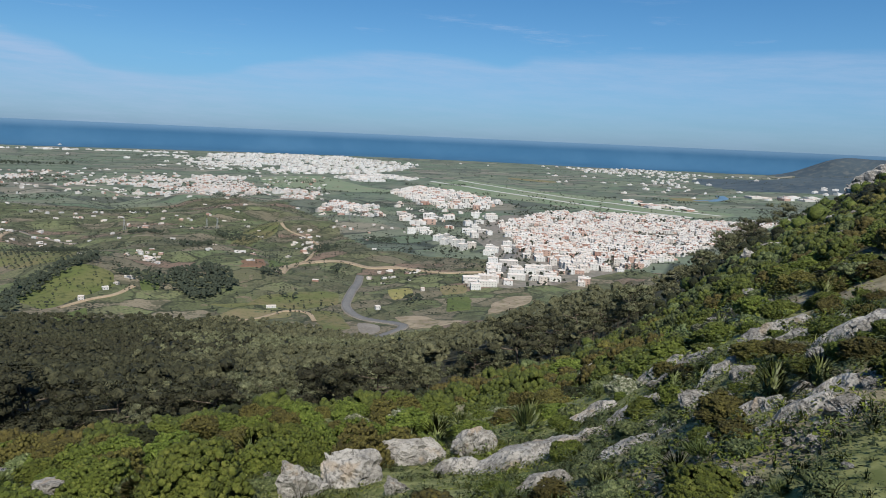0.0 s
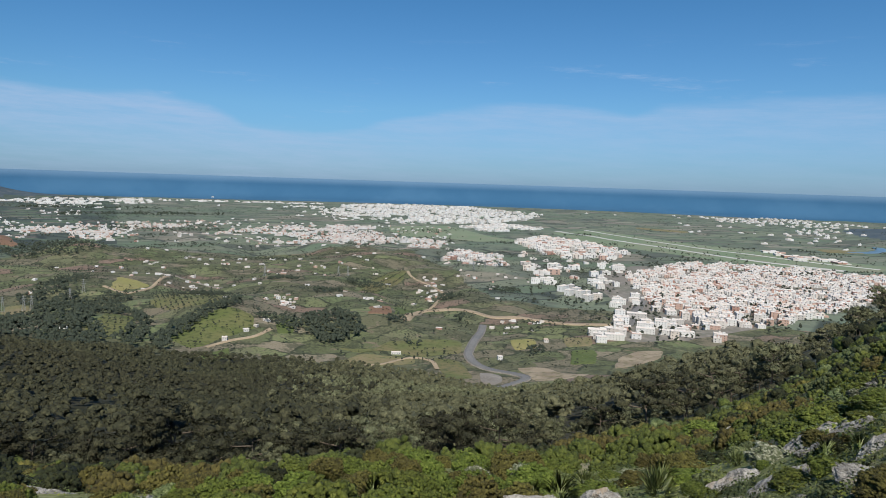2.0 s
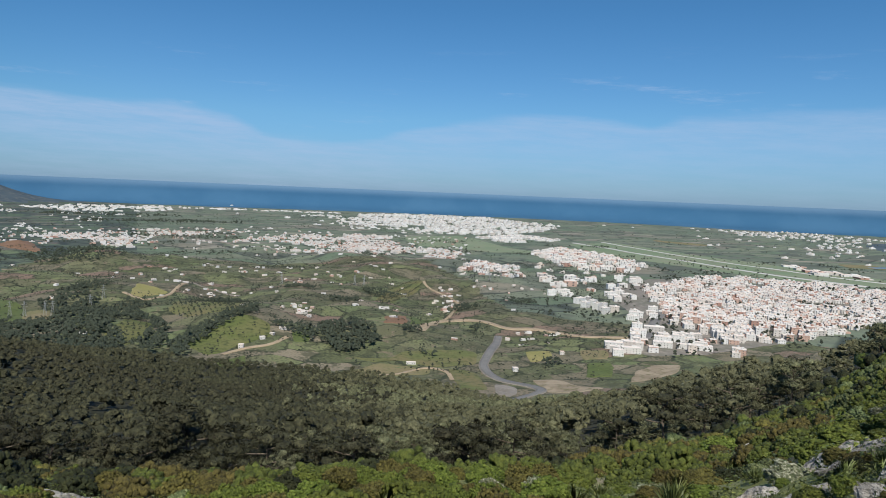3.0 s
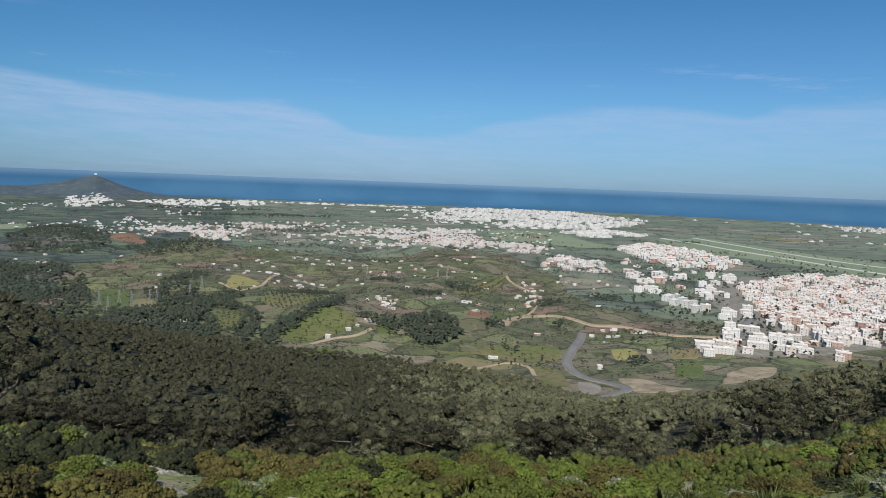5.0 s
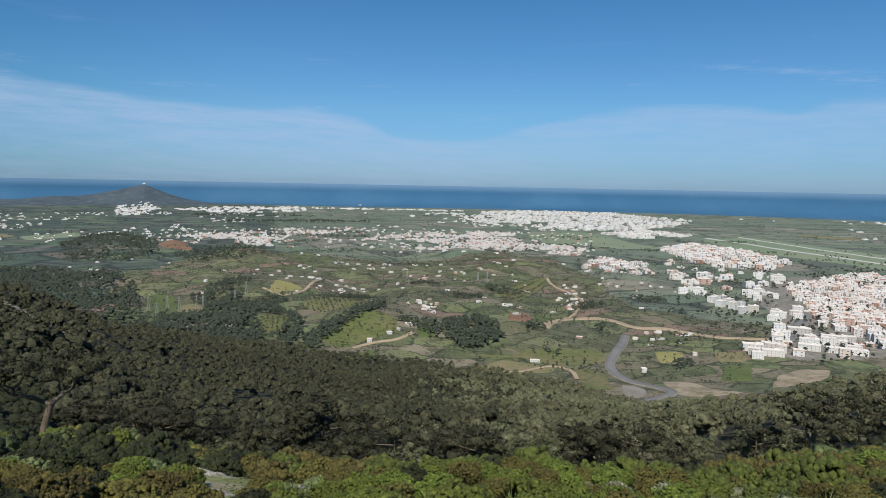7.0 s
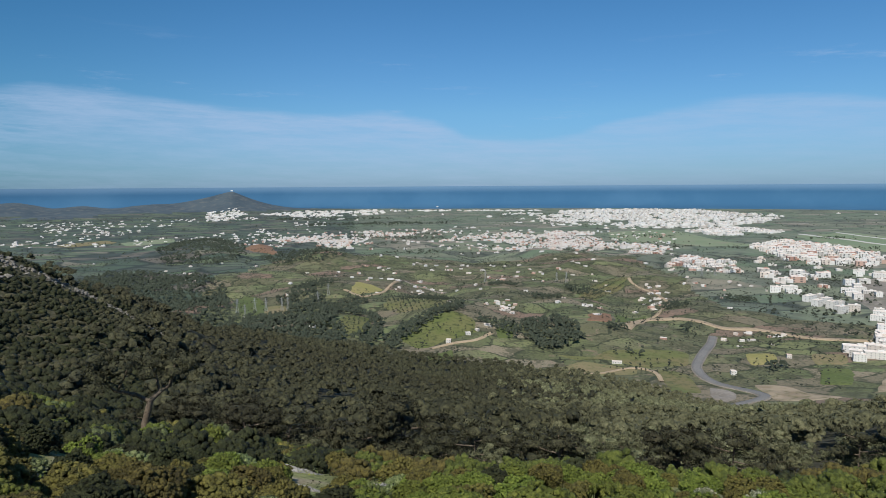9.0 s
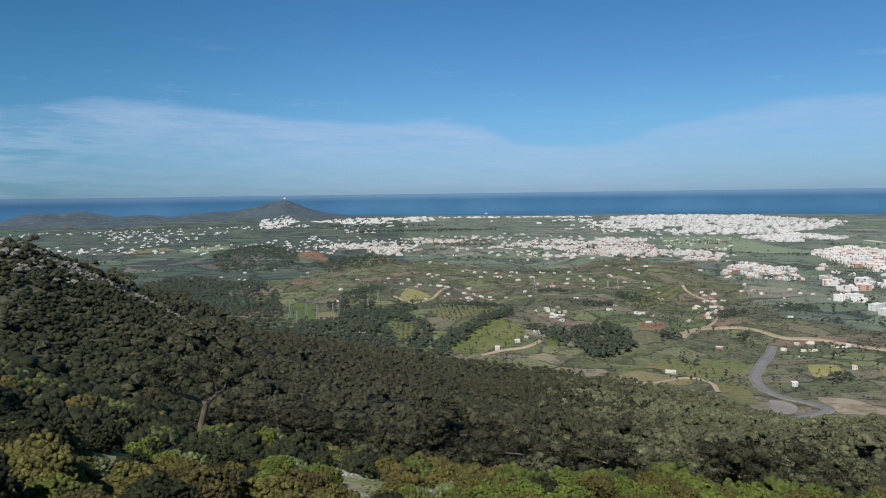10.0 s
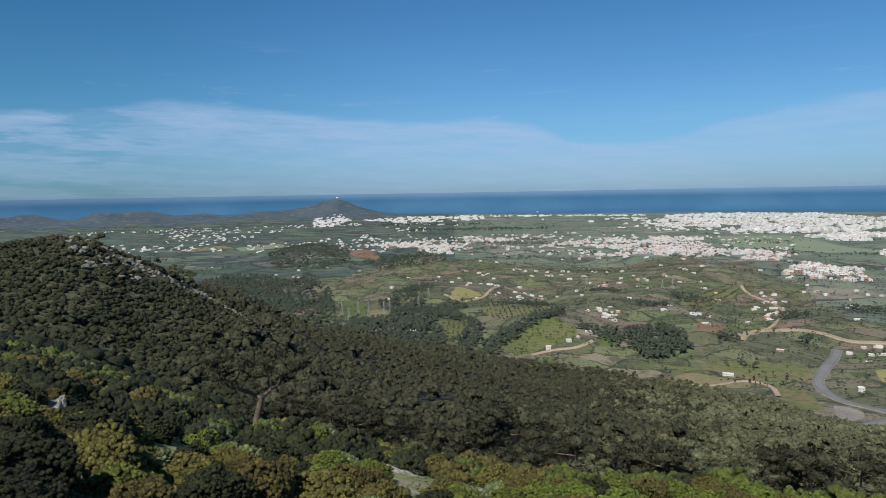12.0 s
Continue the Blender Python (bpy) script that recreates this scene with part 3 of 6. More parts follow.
def puff(rng, n, centre, radii, size, jitter=0.5, floor=-0.35):
    """Leaves on the shell of an ellipsoid, few underneath."""
    D = rng.normal(0, 1, (n, 3))
    D /= np.linalg.norm(D, axis=1, keepdims=True)
    D[:, 2] = np.where(D[:, 2] < floor, -D[:, 2] * 0.6, D[:, 2])
    rad = np.asarray(radii)
    P = np.asarray(centre) + D * rad * rng.uniform(0.72, 1.08, (n, 1))
    V, F = leaves(rng, P, D / rad * rad.mean() + (0, 0, 0.5), size, jitter * 0.6)
    return V, F, 0, np.repeat(D + (0, 0, 0.4), 3, 0)


def sprigs(rng, n, knobs, centre, radii, knob, size, floor=-0.1, jitter=0.55):
    """Leaves gathered in small knobs over the upper shell of an ellipsoid."""
    rad = np.asarray(radii, float)
    D = rng.normal(0, 1, (knobs, 3))
    D /= np.linalg.norm(D, axis=1, keepdims=True)
    D[:, 2] = np.where(D[:, 2] < floor, np.abs(D[:, 2]) * 0.7, D[:, 2])
    C = D * rad * rng.uniform(0.80, 1.04, (knobs, 1))
    k = rng.integers(0, knobs, n)
    U = rng.normal(0, 1, (n, 3)) + D[k] * 0.9
    U /= np.linalg.norm(U, axis=1, keepdims=True)
    P = np.asarray(centre) + C[k] + U * knob * rng.uniform(0.7, 1.1, (n, 1))
    V, F = leaves(rng, P, U * 0.8 + D[k] * 0.8, size, jitter * 0.5, 1.5)
    N = U * 0.8 + D[k] * 0.8 + rng.normal(0, 0.22, (n, 3))
    return V, F, 0, np.repeat(N, 3, 0)


def put_on(ob, x, y, turn=0.0, scale=1.0, sink=0.0):
    """Stands a finished thing on the ground."""
    ob.matrix_basis = Matrix.LocRotScale((x, y, float(ground(x, y)) - sink), Euler((0, 0, turn)), (scale, scale, scale))
    return ob


def make_pine(seed, height=5.5, lean=0.3, leaves_n=1000, spread=1.0, bare=0.45, mat="pine_near"):
    """A pine: bent trunk, limbs and a flat, clumped crown."""
    rng = np.random.default_rng(seed)
    base = tagged(new("pine_tree"), "umbrella pine with bare trunk and olive needles", "tree", "pines of the slope")
    k = np.linspace(0, 1, 6)
    bx, by = rng.normal(0, lean, 2)
    T = np.stack([bx * k ** 2, by * k ** 2, height * 0.82 * k], 1) + np.concatenate([np.zeros((1, 3)), rng.normal(0, 0.06, (5, 3))])
    T[0] = (0, 0, -0.4)
    part("trunk", mesh_np("trunk", *tube(T, 0.02 * height * (1 - 0.7 * k)), "bark", None, True), base)
    pcs, limbs = [], []
    n_limb = 8
    for i in range(n_limb):
        q = bare + (0.98 - bare) * (i + 0.5) / n_limb
        p = np.array([np.interp(q, k, T[:, j]) for j in range(3)])
        a = 2.4 * i + rng.uniform(-0.4, 0.4)
        out = spread * height * (0.38 * (1 - ((q - 0.62) / 0.6) ** 2)) * rng.uniform(0.75, 1.1)
        e = p + np.array([math.cos(a) * out, math.sin(a) * out, height * rng.uniform(0.06, 0.16)])
        limbs.append(tube([p, (p + e) / 2 + (0, 0, -0.05), e], [0.011 * height, 0.008 * height, 0.004 * height], 5))
        for f in (0.95,) if i % 2 else (0.55, 1.0):
            c = p + (e - p) * f + rng.normal(0, 0.12, 3)
            size = np.array([0.15, 0.15, 0.085]) * height * rng.uniform(0.8, 1.15)
            pcs.append(mass(rng, 1, c, size * 0.6, 0.6, 2.4))
            pcs.append(sprigs(rng, leaves_n // 13, 16, c, size, 0.042 * height, 0.021 * height, -0.4))
    pcs.append(mass(rng, 1, T[-1] + (0, 0, 0.1), np.array([0.11, 0.11, 0.06]) * height, 0.6, 2.4))
    pcs.append(sprigs(rng, leaves_n // 11, 18, T[-1] + (0, 0, 0.1), np.array([0.19, 0.19, 0.11]) * height, 0.042 * height, 0.021 * height, -0.4))
    part("branchwork", mesh_np("branchwork", *join(limbs), "bark", None, True), base)
    part("crown", foliage_mesh("crown", pcs, mat), base)
    return base


def cushion(rng, knobs, height, level=1, n=0, size=0.012, swell=1.0, core=2):
    """A cushion shrub 1 m across: tight round knobs of foliage set over a dome, small leaves on them."""
    k = np.arange(knobs) + 0.5
    z = 1 - k / knobs * 1.12
    a = k * 2.399963 + rng.uniform(0, 6.28)
    D = np.stack([np.sqrt(np.clip(1 - z * z, 0, 1)) * np.cos(a), np.sqrt(np.clip(1 - z * z, 0, 1)) * np.sin(a), z], 1) + rng.normal(0, 0.28 / math.sqrt(knobs) * 1.6, (knobs, 3))
    D /= np.linalg.norm(D, axis=1, keepdims=True)
    off, stretch = Vector(rng.uniform(-40, 40, 3)), rng.uniform(0.85, 1.15)
    lift = np.array([1 + 0.34 * noise.noise(Vector(d) * 1.7 + off) + 0.16 * noise.noise(Vector(d) * 4.0 + off) for d in D]) * rng.uniform(0.93, 1.07, knobs)
    rad = np.array([0.44 * stretch, 0.44 / stretch, height * 0.80])
    C = D * lift[:, None] * rad + (0, 0, 0.05)
    w = swell * 0.98 / math.sqrt(knobs) * rng.uniform(0.75, 1.2, knobs) * 0.92
    if level not in BALLS:
        lump(rng, level, (0, 0, 0), (1, 1, 1))
    B, F = BALLS[level]
    pcs = [mass(rng, core, (0, 0, 0.03), rad * 0.90, 0.18, 1.7, -0.25)]
    for i in range(knobs):
        K = B * (1 + rng.normal(0, 0.14, (len(B), 1)))
        keep = F[(B[F].mean(1) @ D[i]) > -0.35] if level else F
        pcs.append((C[i] + K * w[i], keep, 0, B + D[i] * 0.35))
    if n:
        j = rng.integers(0, knobs, n)
        U = rng.normal(0, 1, (n, 3)) + D[j] * 0.9
        U /= np.linalg.norm(U, axis=1, keepdims=True)
        L, G = leaves(rng, C[j] + U * w[j][:, None] * rng.uniform(0.95, 1.15, (n, 1)), U, size, 0.8, 1.5)
        pcs.append((L, G, 0, np.repeat(U + rng.normal(0, 0.35, (n, 3)) + (0, 0, 0.15), 3, 0)))
    return pcs


def twig_base(rng):
    """The woody foot of a cushion shrub, in the shaded core colour."""
    return lump(rng, 1, (0, 0, 0.0), (0.30, 0.30, 0.16), 0.3, 1.8, 0.0, 1.0, -0.6)


def blades(rng, n, length, width, spread=0.9, droop=0.35):
    """Long narrow leaves that rise from one root and bend over."""
    vs, fs = [], []
    for i in range(n):
        a, t = rng.uniform(0, 6.28), abs(rng.normal(0, spread * 0.5))
        l = length * rng.uniform(0.6, 1.1)
        o = np.array([math.cos(a), math.sin(a), 0])
        s = np.array([-math.sin(a), math.cos(a), 0])
        r0 = o * rng.uniform(0, 0.08) * length
        m = r0 + o * l * 0.45 * math.sin(t) + np.array([0, 0, l * 0.55 * math.cos(t)])
        e = r0 + o * l * (0.95 * math.sin(t) + droop * 0.2) + np.array([0, 0, l * (0.95 * math.cos(t) - droop * min(t, 1.0) * 0.6)])
        j = len(vs)
        vs += [r0 - s * width * 0.5, r0 + s * width * 0.5, m - s * width * 0.6, m + s * width * 0.6, e]
        fs += [(j, j + 1, j + 3), (j, j + 3, j + 2), (j + 2, j + 3, j + 4)]
    vs = np.array(vs)
    return vs, np.array(fs), 0, vs * (1, 1, 0.3) / length + (0, 0, 0.5)


def palm_tuft(rng, n=26):
    """Stiff fans of narrow leaflets on short stalks."""
    pcs = []
    for i in range(n):
        a, t = rng.uniform(0, 6.28), rng.uniform(0.1, 1.15)
        V, F, _, _ = blades(rng, 9, 0.36, 0.022, 0.9, 0.1)
        m = Matrix.Rotation(a, 3, "Z") @ Matrix.Rotation(t, 3, "Y")
        M = np.array(m)
        pcs.append((V @ M.T + M @ np.array([0, 0, 0.28]), F))
    return join(pcs)


SHRUBS = {}


def shrub_parts(pieces, mat):
    V, F, _, N = gather([p for p in pieces if p[2] == 0])
    return [rounded(mesh_np("foliage", V, F, mat, None, True), N), mesh_np("twig_core", *join([p for p in pieces if p[2] == 1]), "twigs", None, True)]


def shrub_meshes():
    rng = np.random.default_rng(77)
    for kind, mat in (("green", "gorse_green"), ("brown", "gorse_brown"), ("herb", "herb_grey"), ("palm", "palm_leaf"), ("strap", "strap_leaf"), ("scrub", "scrub_dark"), ("bloom", "bloom")):
        made = []
        for i in range(4):
            if kind == "palm":
                made.append([mesh_np("frond", *palm_tuft(rng), mat)])
            elif kind == "strap":
                V, F, _, N = blades(rng, 190, 0.66, 0.015, 1.3, 0.8)
                made.append([rounded(mesh_np("leaf_tuft", V, F, mat, None, True), N)])
            elif kind == "herb":
                made.append(shrub_parts(cushion(rng, 130, 0.30, 0, 2200, 0.020, 0.9) + [blades(rng, 50, 0.30, 0.012), twig_base(rng)], mat))
            else:
                made.append(shrub_parts(cushion(rng, int(rng.integers(600, 760)), rng.uniform(0.44, 0.62), 0, 7000, 0.0115) + [twig_base(rng)], mat))
        SHRUBS[kind] = made


SHRUB_LABEL = {
    "green": ("cushion_shrub", "rounded yellow-green cushion shrub on stony ground", "shrub"),
    "brown": ("heath_shrub", "rounded olive and rust brown heath shrub", "shrub"),
    "herb": ("grey_herb", "low grey-green herb clump with narrow leaves", "herb"),
    "strap": ("asphodel_tuft", "tuft of long arching green strap leaves", "plant"),
    "palm": ("dwarf_palm", "dwarf fan palm tuft with stiff green leaves", "palm"),
    "bloom": ("flowering_shrub", "low shrub with pale cream blossom tips", "shrub"),
    "scrub": ("heath_shrub", "dark olive scrub bush on the slope", "shrub")}


def shrub(rng, kind, x, y, width):
    name, label, cat = SHRUB_LABEL[kind]
    width *= 0.72 if kind == "palm" else 1.0
    pieces = SHRUBS[kind][int(rng.integers(0, 4))]
    ob = tagged(new(name), label, cat, "shrubs of the slope")
    for me in pieces:
        part(me.name.split(".")[0], me, ob)
    ob.matrix_basis = Matrix.LocRotScale((x, y, float(ground(x, y)) - 0.05 * width), Euler((rng.normal(0, 0.08), rng.normal(0, 0.08), rng.uniform(0, 6.28))),
                                         (width, width * rng.uniform(0.85, 1.1), width * rng.uniform(0.85, 1.15) * (0.66 if x > y * 0.6 and kind not in ("strap", "palm") else 0.9)))
    return ob


ROCKS = []


def rock_meshes():
    """Weathered limestone lumps with ledges and clefts."""
    for i in range(9):
        rng = np.random.default_rng(300 + i)
        bm = bmesh.new()
        bmesh.ops.create_icosphere(bm, subdivisions=4 if i < 6 else 3, radius=0.5)
        off = Vector(rng.uniform(-50, 50, 3))
        cuts = [(Vector(rng.normal(0, 1, 3)).normalized(), rng.uniform(0.20, 0.40)) for _ in range(26)]
        for v in bm.verts:
            p = v.co.copy()
            for nrm, d in cuts:
                e = p.dot(nrm) - d
                if e > 0:
                    p -= nrm * e * 0.95
            u = p * 3.0 + off
            p += p.normalized() * (noise.fractal(u, 0.7, 2.2, 6) * 0.075)
            p += p.normalized() * (-0.07 * max(0.0, 0.12 - abs(noise.noise(u * 1.5 + Vector((7, 3, 1))))) / 0.12)
            p += p.normalized() * 0.014 * noise.noise(u * 6.0)
            v.co = p
        me = bpy.data.meshes.new("rock")
        bm.to_mesh(me)
        bm.free()
        me.materials.append(MATS["limestone"])
        ROCKS.append(me)


def r_far(x, y):
    return math.hypot(x, y) > 12.0


def rock(x, y, width, height, seed=None):
    rng = np.random.default_rng(int(abs(x * 131 + y * 71)) if seed is None else seed)
    ob = tagged(new("limestone_rock", ROCKS[int(rng.integers(0, 6)) if seed is None else int(rng.integers(6, 9))]), "weathered pale grey limestone outcrop among shrubs", "rock", "limestone rocks")
    b = math.atan2(x, y)
    h = height * 0.78
    if seed is None and width > 0.3 and r_far(x, y):
        for i in range(2):
            rock(x + rng.normal(0, 0.55) * width, y + rng.normal(0, 0.45) * width, width * rng.uniform(0.2, 0.55), height * rng.uniform(0.25, 0.6), int(rng.integers(0, 1e6)))
    ob.matrix_basis = (Matrix.Translation((x + math.sin(b) * width * 0.25, y + math.cos(b) * width * 0.25, float(ground(x, y)) + h * 0.08)) @ Matrix.Rotation(-b, 4, "Z")
                       @ Matrix.Rotation(rng.normal(0, 0.12), 4, "Y") @ Matrix.Diagonal((width * 1.15, width * rng.uniform(0.7, 1.1), h * 1.75, 1)))
    return ob


def crown_far(rng, puffs, n, size, level=1):
    """A pine crown about 1 m wide: rounded clumps with needles round their rims."""
    pcs = []
    for i in range(puffs):
        a, q = 2.4 * i + rng.uniform(-0.6, 0.6), rng.uniform(0.08, 0.30) * (i > 0)
        c = (q * math.cos(a), q * math.sin(a), 0.80 - 0.7 * q + rng.uniform(-0.14, 0.10))
        w = rng.uniform(0.19, 0.28)
        pcs.append(mass(rng, level, c, (w * 0.90, w * 0.90, w * 0.68), 0.5, 2.2))
        pcs.append(sprigs(rng, n, max(3, n // 3), c, (w, w, w * 0.72), w * 0.22, size, -0.3))
    return pcs


def wood(name, label, trees, variants, mat, seed, category="woodland", tall=(0.85, 1.2)):
    """Many plants joined into one sheet; trees: x, y, z, width, turn."""
    rng = np.random.default_rng(seed)
    pcs, marks, norms = [], [], []
    pick = rng.integers(0, len(variants), len(trees))
    for k, pieces in enumerate(variants):
        T = trees[pick == k]
        if not len(T):
            continue
        V, F, mark, N = gather(pieces)
        c, s = np.cos(T[:, 4])[:, None], np.sin(T[:, 4])[:, None]
        w = T[:, 3][:, None]
        h = w * rng.uniform(*tall, w.shape)
        X = T[:, 0][:, None] + (V[:, 0] * c - V[:, 1] * s) * w
        Y = T[:, 1][:, None] + (V[:, 0] * s + V[:, 1] * c) * w
        Z = T[:, 2][:, None] + V[:, 2] * h
        pcs.append((np.stack([X, Y, Z], -1).reshape(-1, 3), (F[None] + (np.arange(len(T)) * len(V))[:, None, None]).reshape(-1, 3)))
        marks.append(np.tile(mark, len(T)))
        norms.append(np.stack([N[:, 0] * c - N[:, 1] * s, N[:, 0] * s + N[:, 1] * c, np.broadcast_to(N[:, 2], (len(T), len(N)))], -1).reshape(-1, 3))
    V, F = join(pcs)
    me = rounded(mesh_np(name, V, F, [mat, "twigs_far"], np.concatenate(marks), True), np.concatenate(norms))
    return tagged(new(name, me), label, category, kind="stuff")


def polar(b, r):
    return r * np.sin(np.radians(b)), r * np.cos(np.radians(b))


def scatter(rng, b0, b1, r0, r1, spacing):
    """Points of even density in a sector."""
    n = int(radians(b1 - b0) * (r1 * r1 - r0 * r0) / 2 / spacing ** 2)
    return rng.uniform(b0, b1, n), np.sqrt(rng.uniform(r0 * r0, r1 * r1, n))


def inside(px, py, poly):
    """Which points lie in a polygon."""
    res = np.zeros(len(px), bool)
    for (x0, y0), (x1, y1) in zip(poly, poly[1:] + poly[:1]):
        hit = (y0 > py) != (y1 > py)
        with np.errstate(divide="ignore", invalid="ignore"):
            res ^= hit & (px < (x1 - x0) * (py - y0) / (y1 - y0 + 1e-12) + x0)
    return res


def plots(rng, poly, spacing, turn, jitter=0.25, share=0.85):
    """Building plots on a street grid inside a polygon of (bearing, distance)."""
    P = [tuple(float(v) for v in polar(b, r)) for b, r in poly]
    cx, cy = np.mean([p[0] for p in P]), np.mean([p[1] for p in P])
    R = max(math.hypot(p[0] - cx, p[1] - cy) for p in P)
    g = np.arange(-R, R, spacing)
    u, v = [a.ravel() for a in np.meshgrid(g, g)]
    u = u + rng.normal(0, jitter * spacing * 0.5, u.shape)
    v = v + rng.normal(0, jitter * spacing * 0.5, v.shape)
    x, y = cx + u * math.cos(turn) - v * math.sin(turn), cy + u * math.sin(turn) + v * math.cos(turn)
    open_ground = relief(x, y, spacing * 4.5, 3, 17) > -0.30
    keep = inside(x, y, P) & (rng.uniform(0, 1, len(x)) < share) & open_ground
    return x[keep], y[keep]


def block_parts(w, d, h, head):
    """Meshes of a flat-roofed block: walls, parapet with stair head."""
    walls = box(w, d, -2.0, h)
    rim = [box(w + 0.3, 0.35, h - 0.1, h + 0.35, 0, -d / 2 + 0.05), box(w + 0.3, 0.35, h - 0.1, h + 0.35, 0, d / 2 - 0.05), box(0.35, d - 0.5, h - 0.1, h + 0.35, -w / 2 + 0.05, 0), box(0.35, d - 0.5, h - 0.1, h + 0.35, w / 2 - 0.05, 0),
           box(w * 0.22, d * 0.3, h + 0.05, h + 2.0, w * 0.15, d * 0.1)]
    rim = join(rim if head else rim[:4])
    slab = box(w - 0.4, d - 0.4, h - 0.05, h + 0.12)
    return walls, rim, slab


def make_block(name, label, category, group, w, d, h, floors, bays, mat="block_plaster", head=True):
    base = tagged(new(name), label, category, group)
    walls, rim, slab = block_parts(w, d, h, head)
    part("wall", mesh_np("wall", *walls, mat), base)
    part("parapet", mesh_np("parapet", *rim, mat), base)
    part("roof", mesh_np("roof", *slab, "roof_slab"), base)
    fh = h / floors
    pane = mesh_np("window", *box(min(0.9, w / bays * 0.36), 0.12, 0, fh * 0.32), "window_dark")
    for i in range(floors):
        for j in range(bays):
            ob = part("window", pane, base)
            ob.location = (-w / 2 + (j + 0.5) * w / bays, -d / 2, i * fh + fh * 0.3)
    side = mesh_np("window", *box(0.12, 0.8, 0, fh * 0.32), "window_dark")
    for i in range(floors):
        for sx in (-1, 1):
            ob = part("window", side, base)
            ob.location = (sx * w / 2, 0.0, i * fh + fh * 0.3)
    return base


def town_sheet(name, label, T, mat="white_plaster", windows=True):
    """The rest of a quarter joined; T: x, y, width, depth, height, turn."""
    T = np.asarray(T, float)
    c, s = np.cos(T[:, 5])[:, None], np.sin(T[:, 5])[:, None]
    z0 = ground(T[:, 0], T[:, 1])[:, None]

    def place(u, v, z):
        return np.stack([T[:, 0][:, None] + u * c - v * s, T[:, 1][:, None] + u * s + v * c, z0 + z], -1).reshape(-1, 3)
    B, F = box(1, 1, 0, 1)
    n = len(T)
    W, D, H = T[:, 2][:, None], T[:, 3][:, None], T[:, 4][:, None]
    side, low = np.where(hashed(T[:, 0], T[:, 1], 5) > 0.5, 0.62, -0.62)[:, None], (0.45 + 0.45 * hashed(T[:, 1], T[:, 0], 9))[:, None]
    sheets = [(place(B[:, 0] * W, B[:, 1] * D, -2 + B[:, 2] * (H + 2)), 0), (place(B[:, 0] * W * 0.3 + W * 0.2, B[:, 1] * D * 0.35, H - 0.3 + B[:, 2] * np.where(W > 7.5, 2.2, 0.55)), 0),
              (place(B[:, 0] * W * 0.94, B[:, 1] * D * 0.94, H + B[:, 2] * 0.15), 1), (place((B[:, 0] * 0.55 + side) * W, (B[:, 1] * 0.8 - 0.15) * D, -2 + B[:, 2] * (H * low + 2)), 0)]
    if windows:
        for q in (0.12, 0.42, 0.72):
            for e in (-0.28, 0.22):
                sheets.append((place((B[:, 0] * 0.15 + e) * W, -D / 2 + B[:, 1] * 0.3, H * (q + 0.16 * B[:, 2])), 2))
            sheets.append((place(-W / 2 + B[:, 0] * 0.3, (B[:, 1] * 0.2 + 0.1) * D, H * (q + 0.16 * B[:, 2])), 2))
    Fa = (F[None] + (np.arange(n) * 8)[:, None, None]).reshape(-1, 4)
    V, Fs = join([(v, Fa) for v, _ in sheets])
    idx = np.concatenate([np.full(len(Fa), m) for _, m in sheets])
    return tagged(new(name, mesh_np(name, V, Fs, [mat, "roof_slab", "window_dark"], idx)), label, "town", kind="stuff")


def ribbon(name, label, category, pts, width, mat, lift=0.5, kind="structure", step=5.0):
    """A road laid over the ground along (bearing, distance) points."""
    P = np.array([polar(b, r) for b, r in pts])
    L = np.concatenate([[0], np.cumsum(np.hypot(*np.diff(P, axis=0).T))])
    q = np.arange(0, L[-1], step)
    C = np.stack([np.interp(q, L, P[:, 0]), np.interp(q, L, P[:, 1])], 1)
    for _ in range(int(30 / step)):
        C[1:-1] = (C[:-2] + 2 * C[1:-1] + C[2:]) / 4
    D = np.gradient(C, axis=0)
    D /= np.linalg.norm(D, axis=1, keepdims=True)
    N = np.stack([D[:, 1], -D[:, 0]], 1)
    cols = [C + N * width * e for e in (-0.5, -0.25, 0, 0.25, 0.5)]
    V = np.concatenate([np.column_stack([c, ground(c[:, 0], c[:, 1]) + lift]) for c in cols])
    low = np.concatenate([np.column_stack([c, ground(c[:, 0], c[:, 1]) - 1.0]) for c in (cols[0], cols[-1])])
    n = len(C)
    F = [(k * n + i, (k + 1) * n + i, (k + 1) * n + i + 1, k * n + i + 1) for k in range(4) for i in range(n - 1)]
    m = 5 * n
    F += [(m + i, i, i + 1, m + i + 1) for i in range(n - 1)] + [(4 * n + i, m + n + i, m + n + i + 1, 4 * n + i + 1) for i in range(n - 1)]
    return tagged(new(name, mesh_np(name, np.concatenate([V, low]), np.array(F), mat, None, True)), label, category, kind=kind)


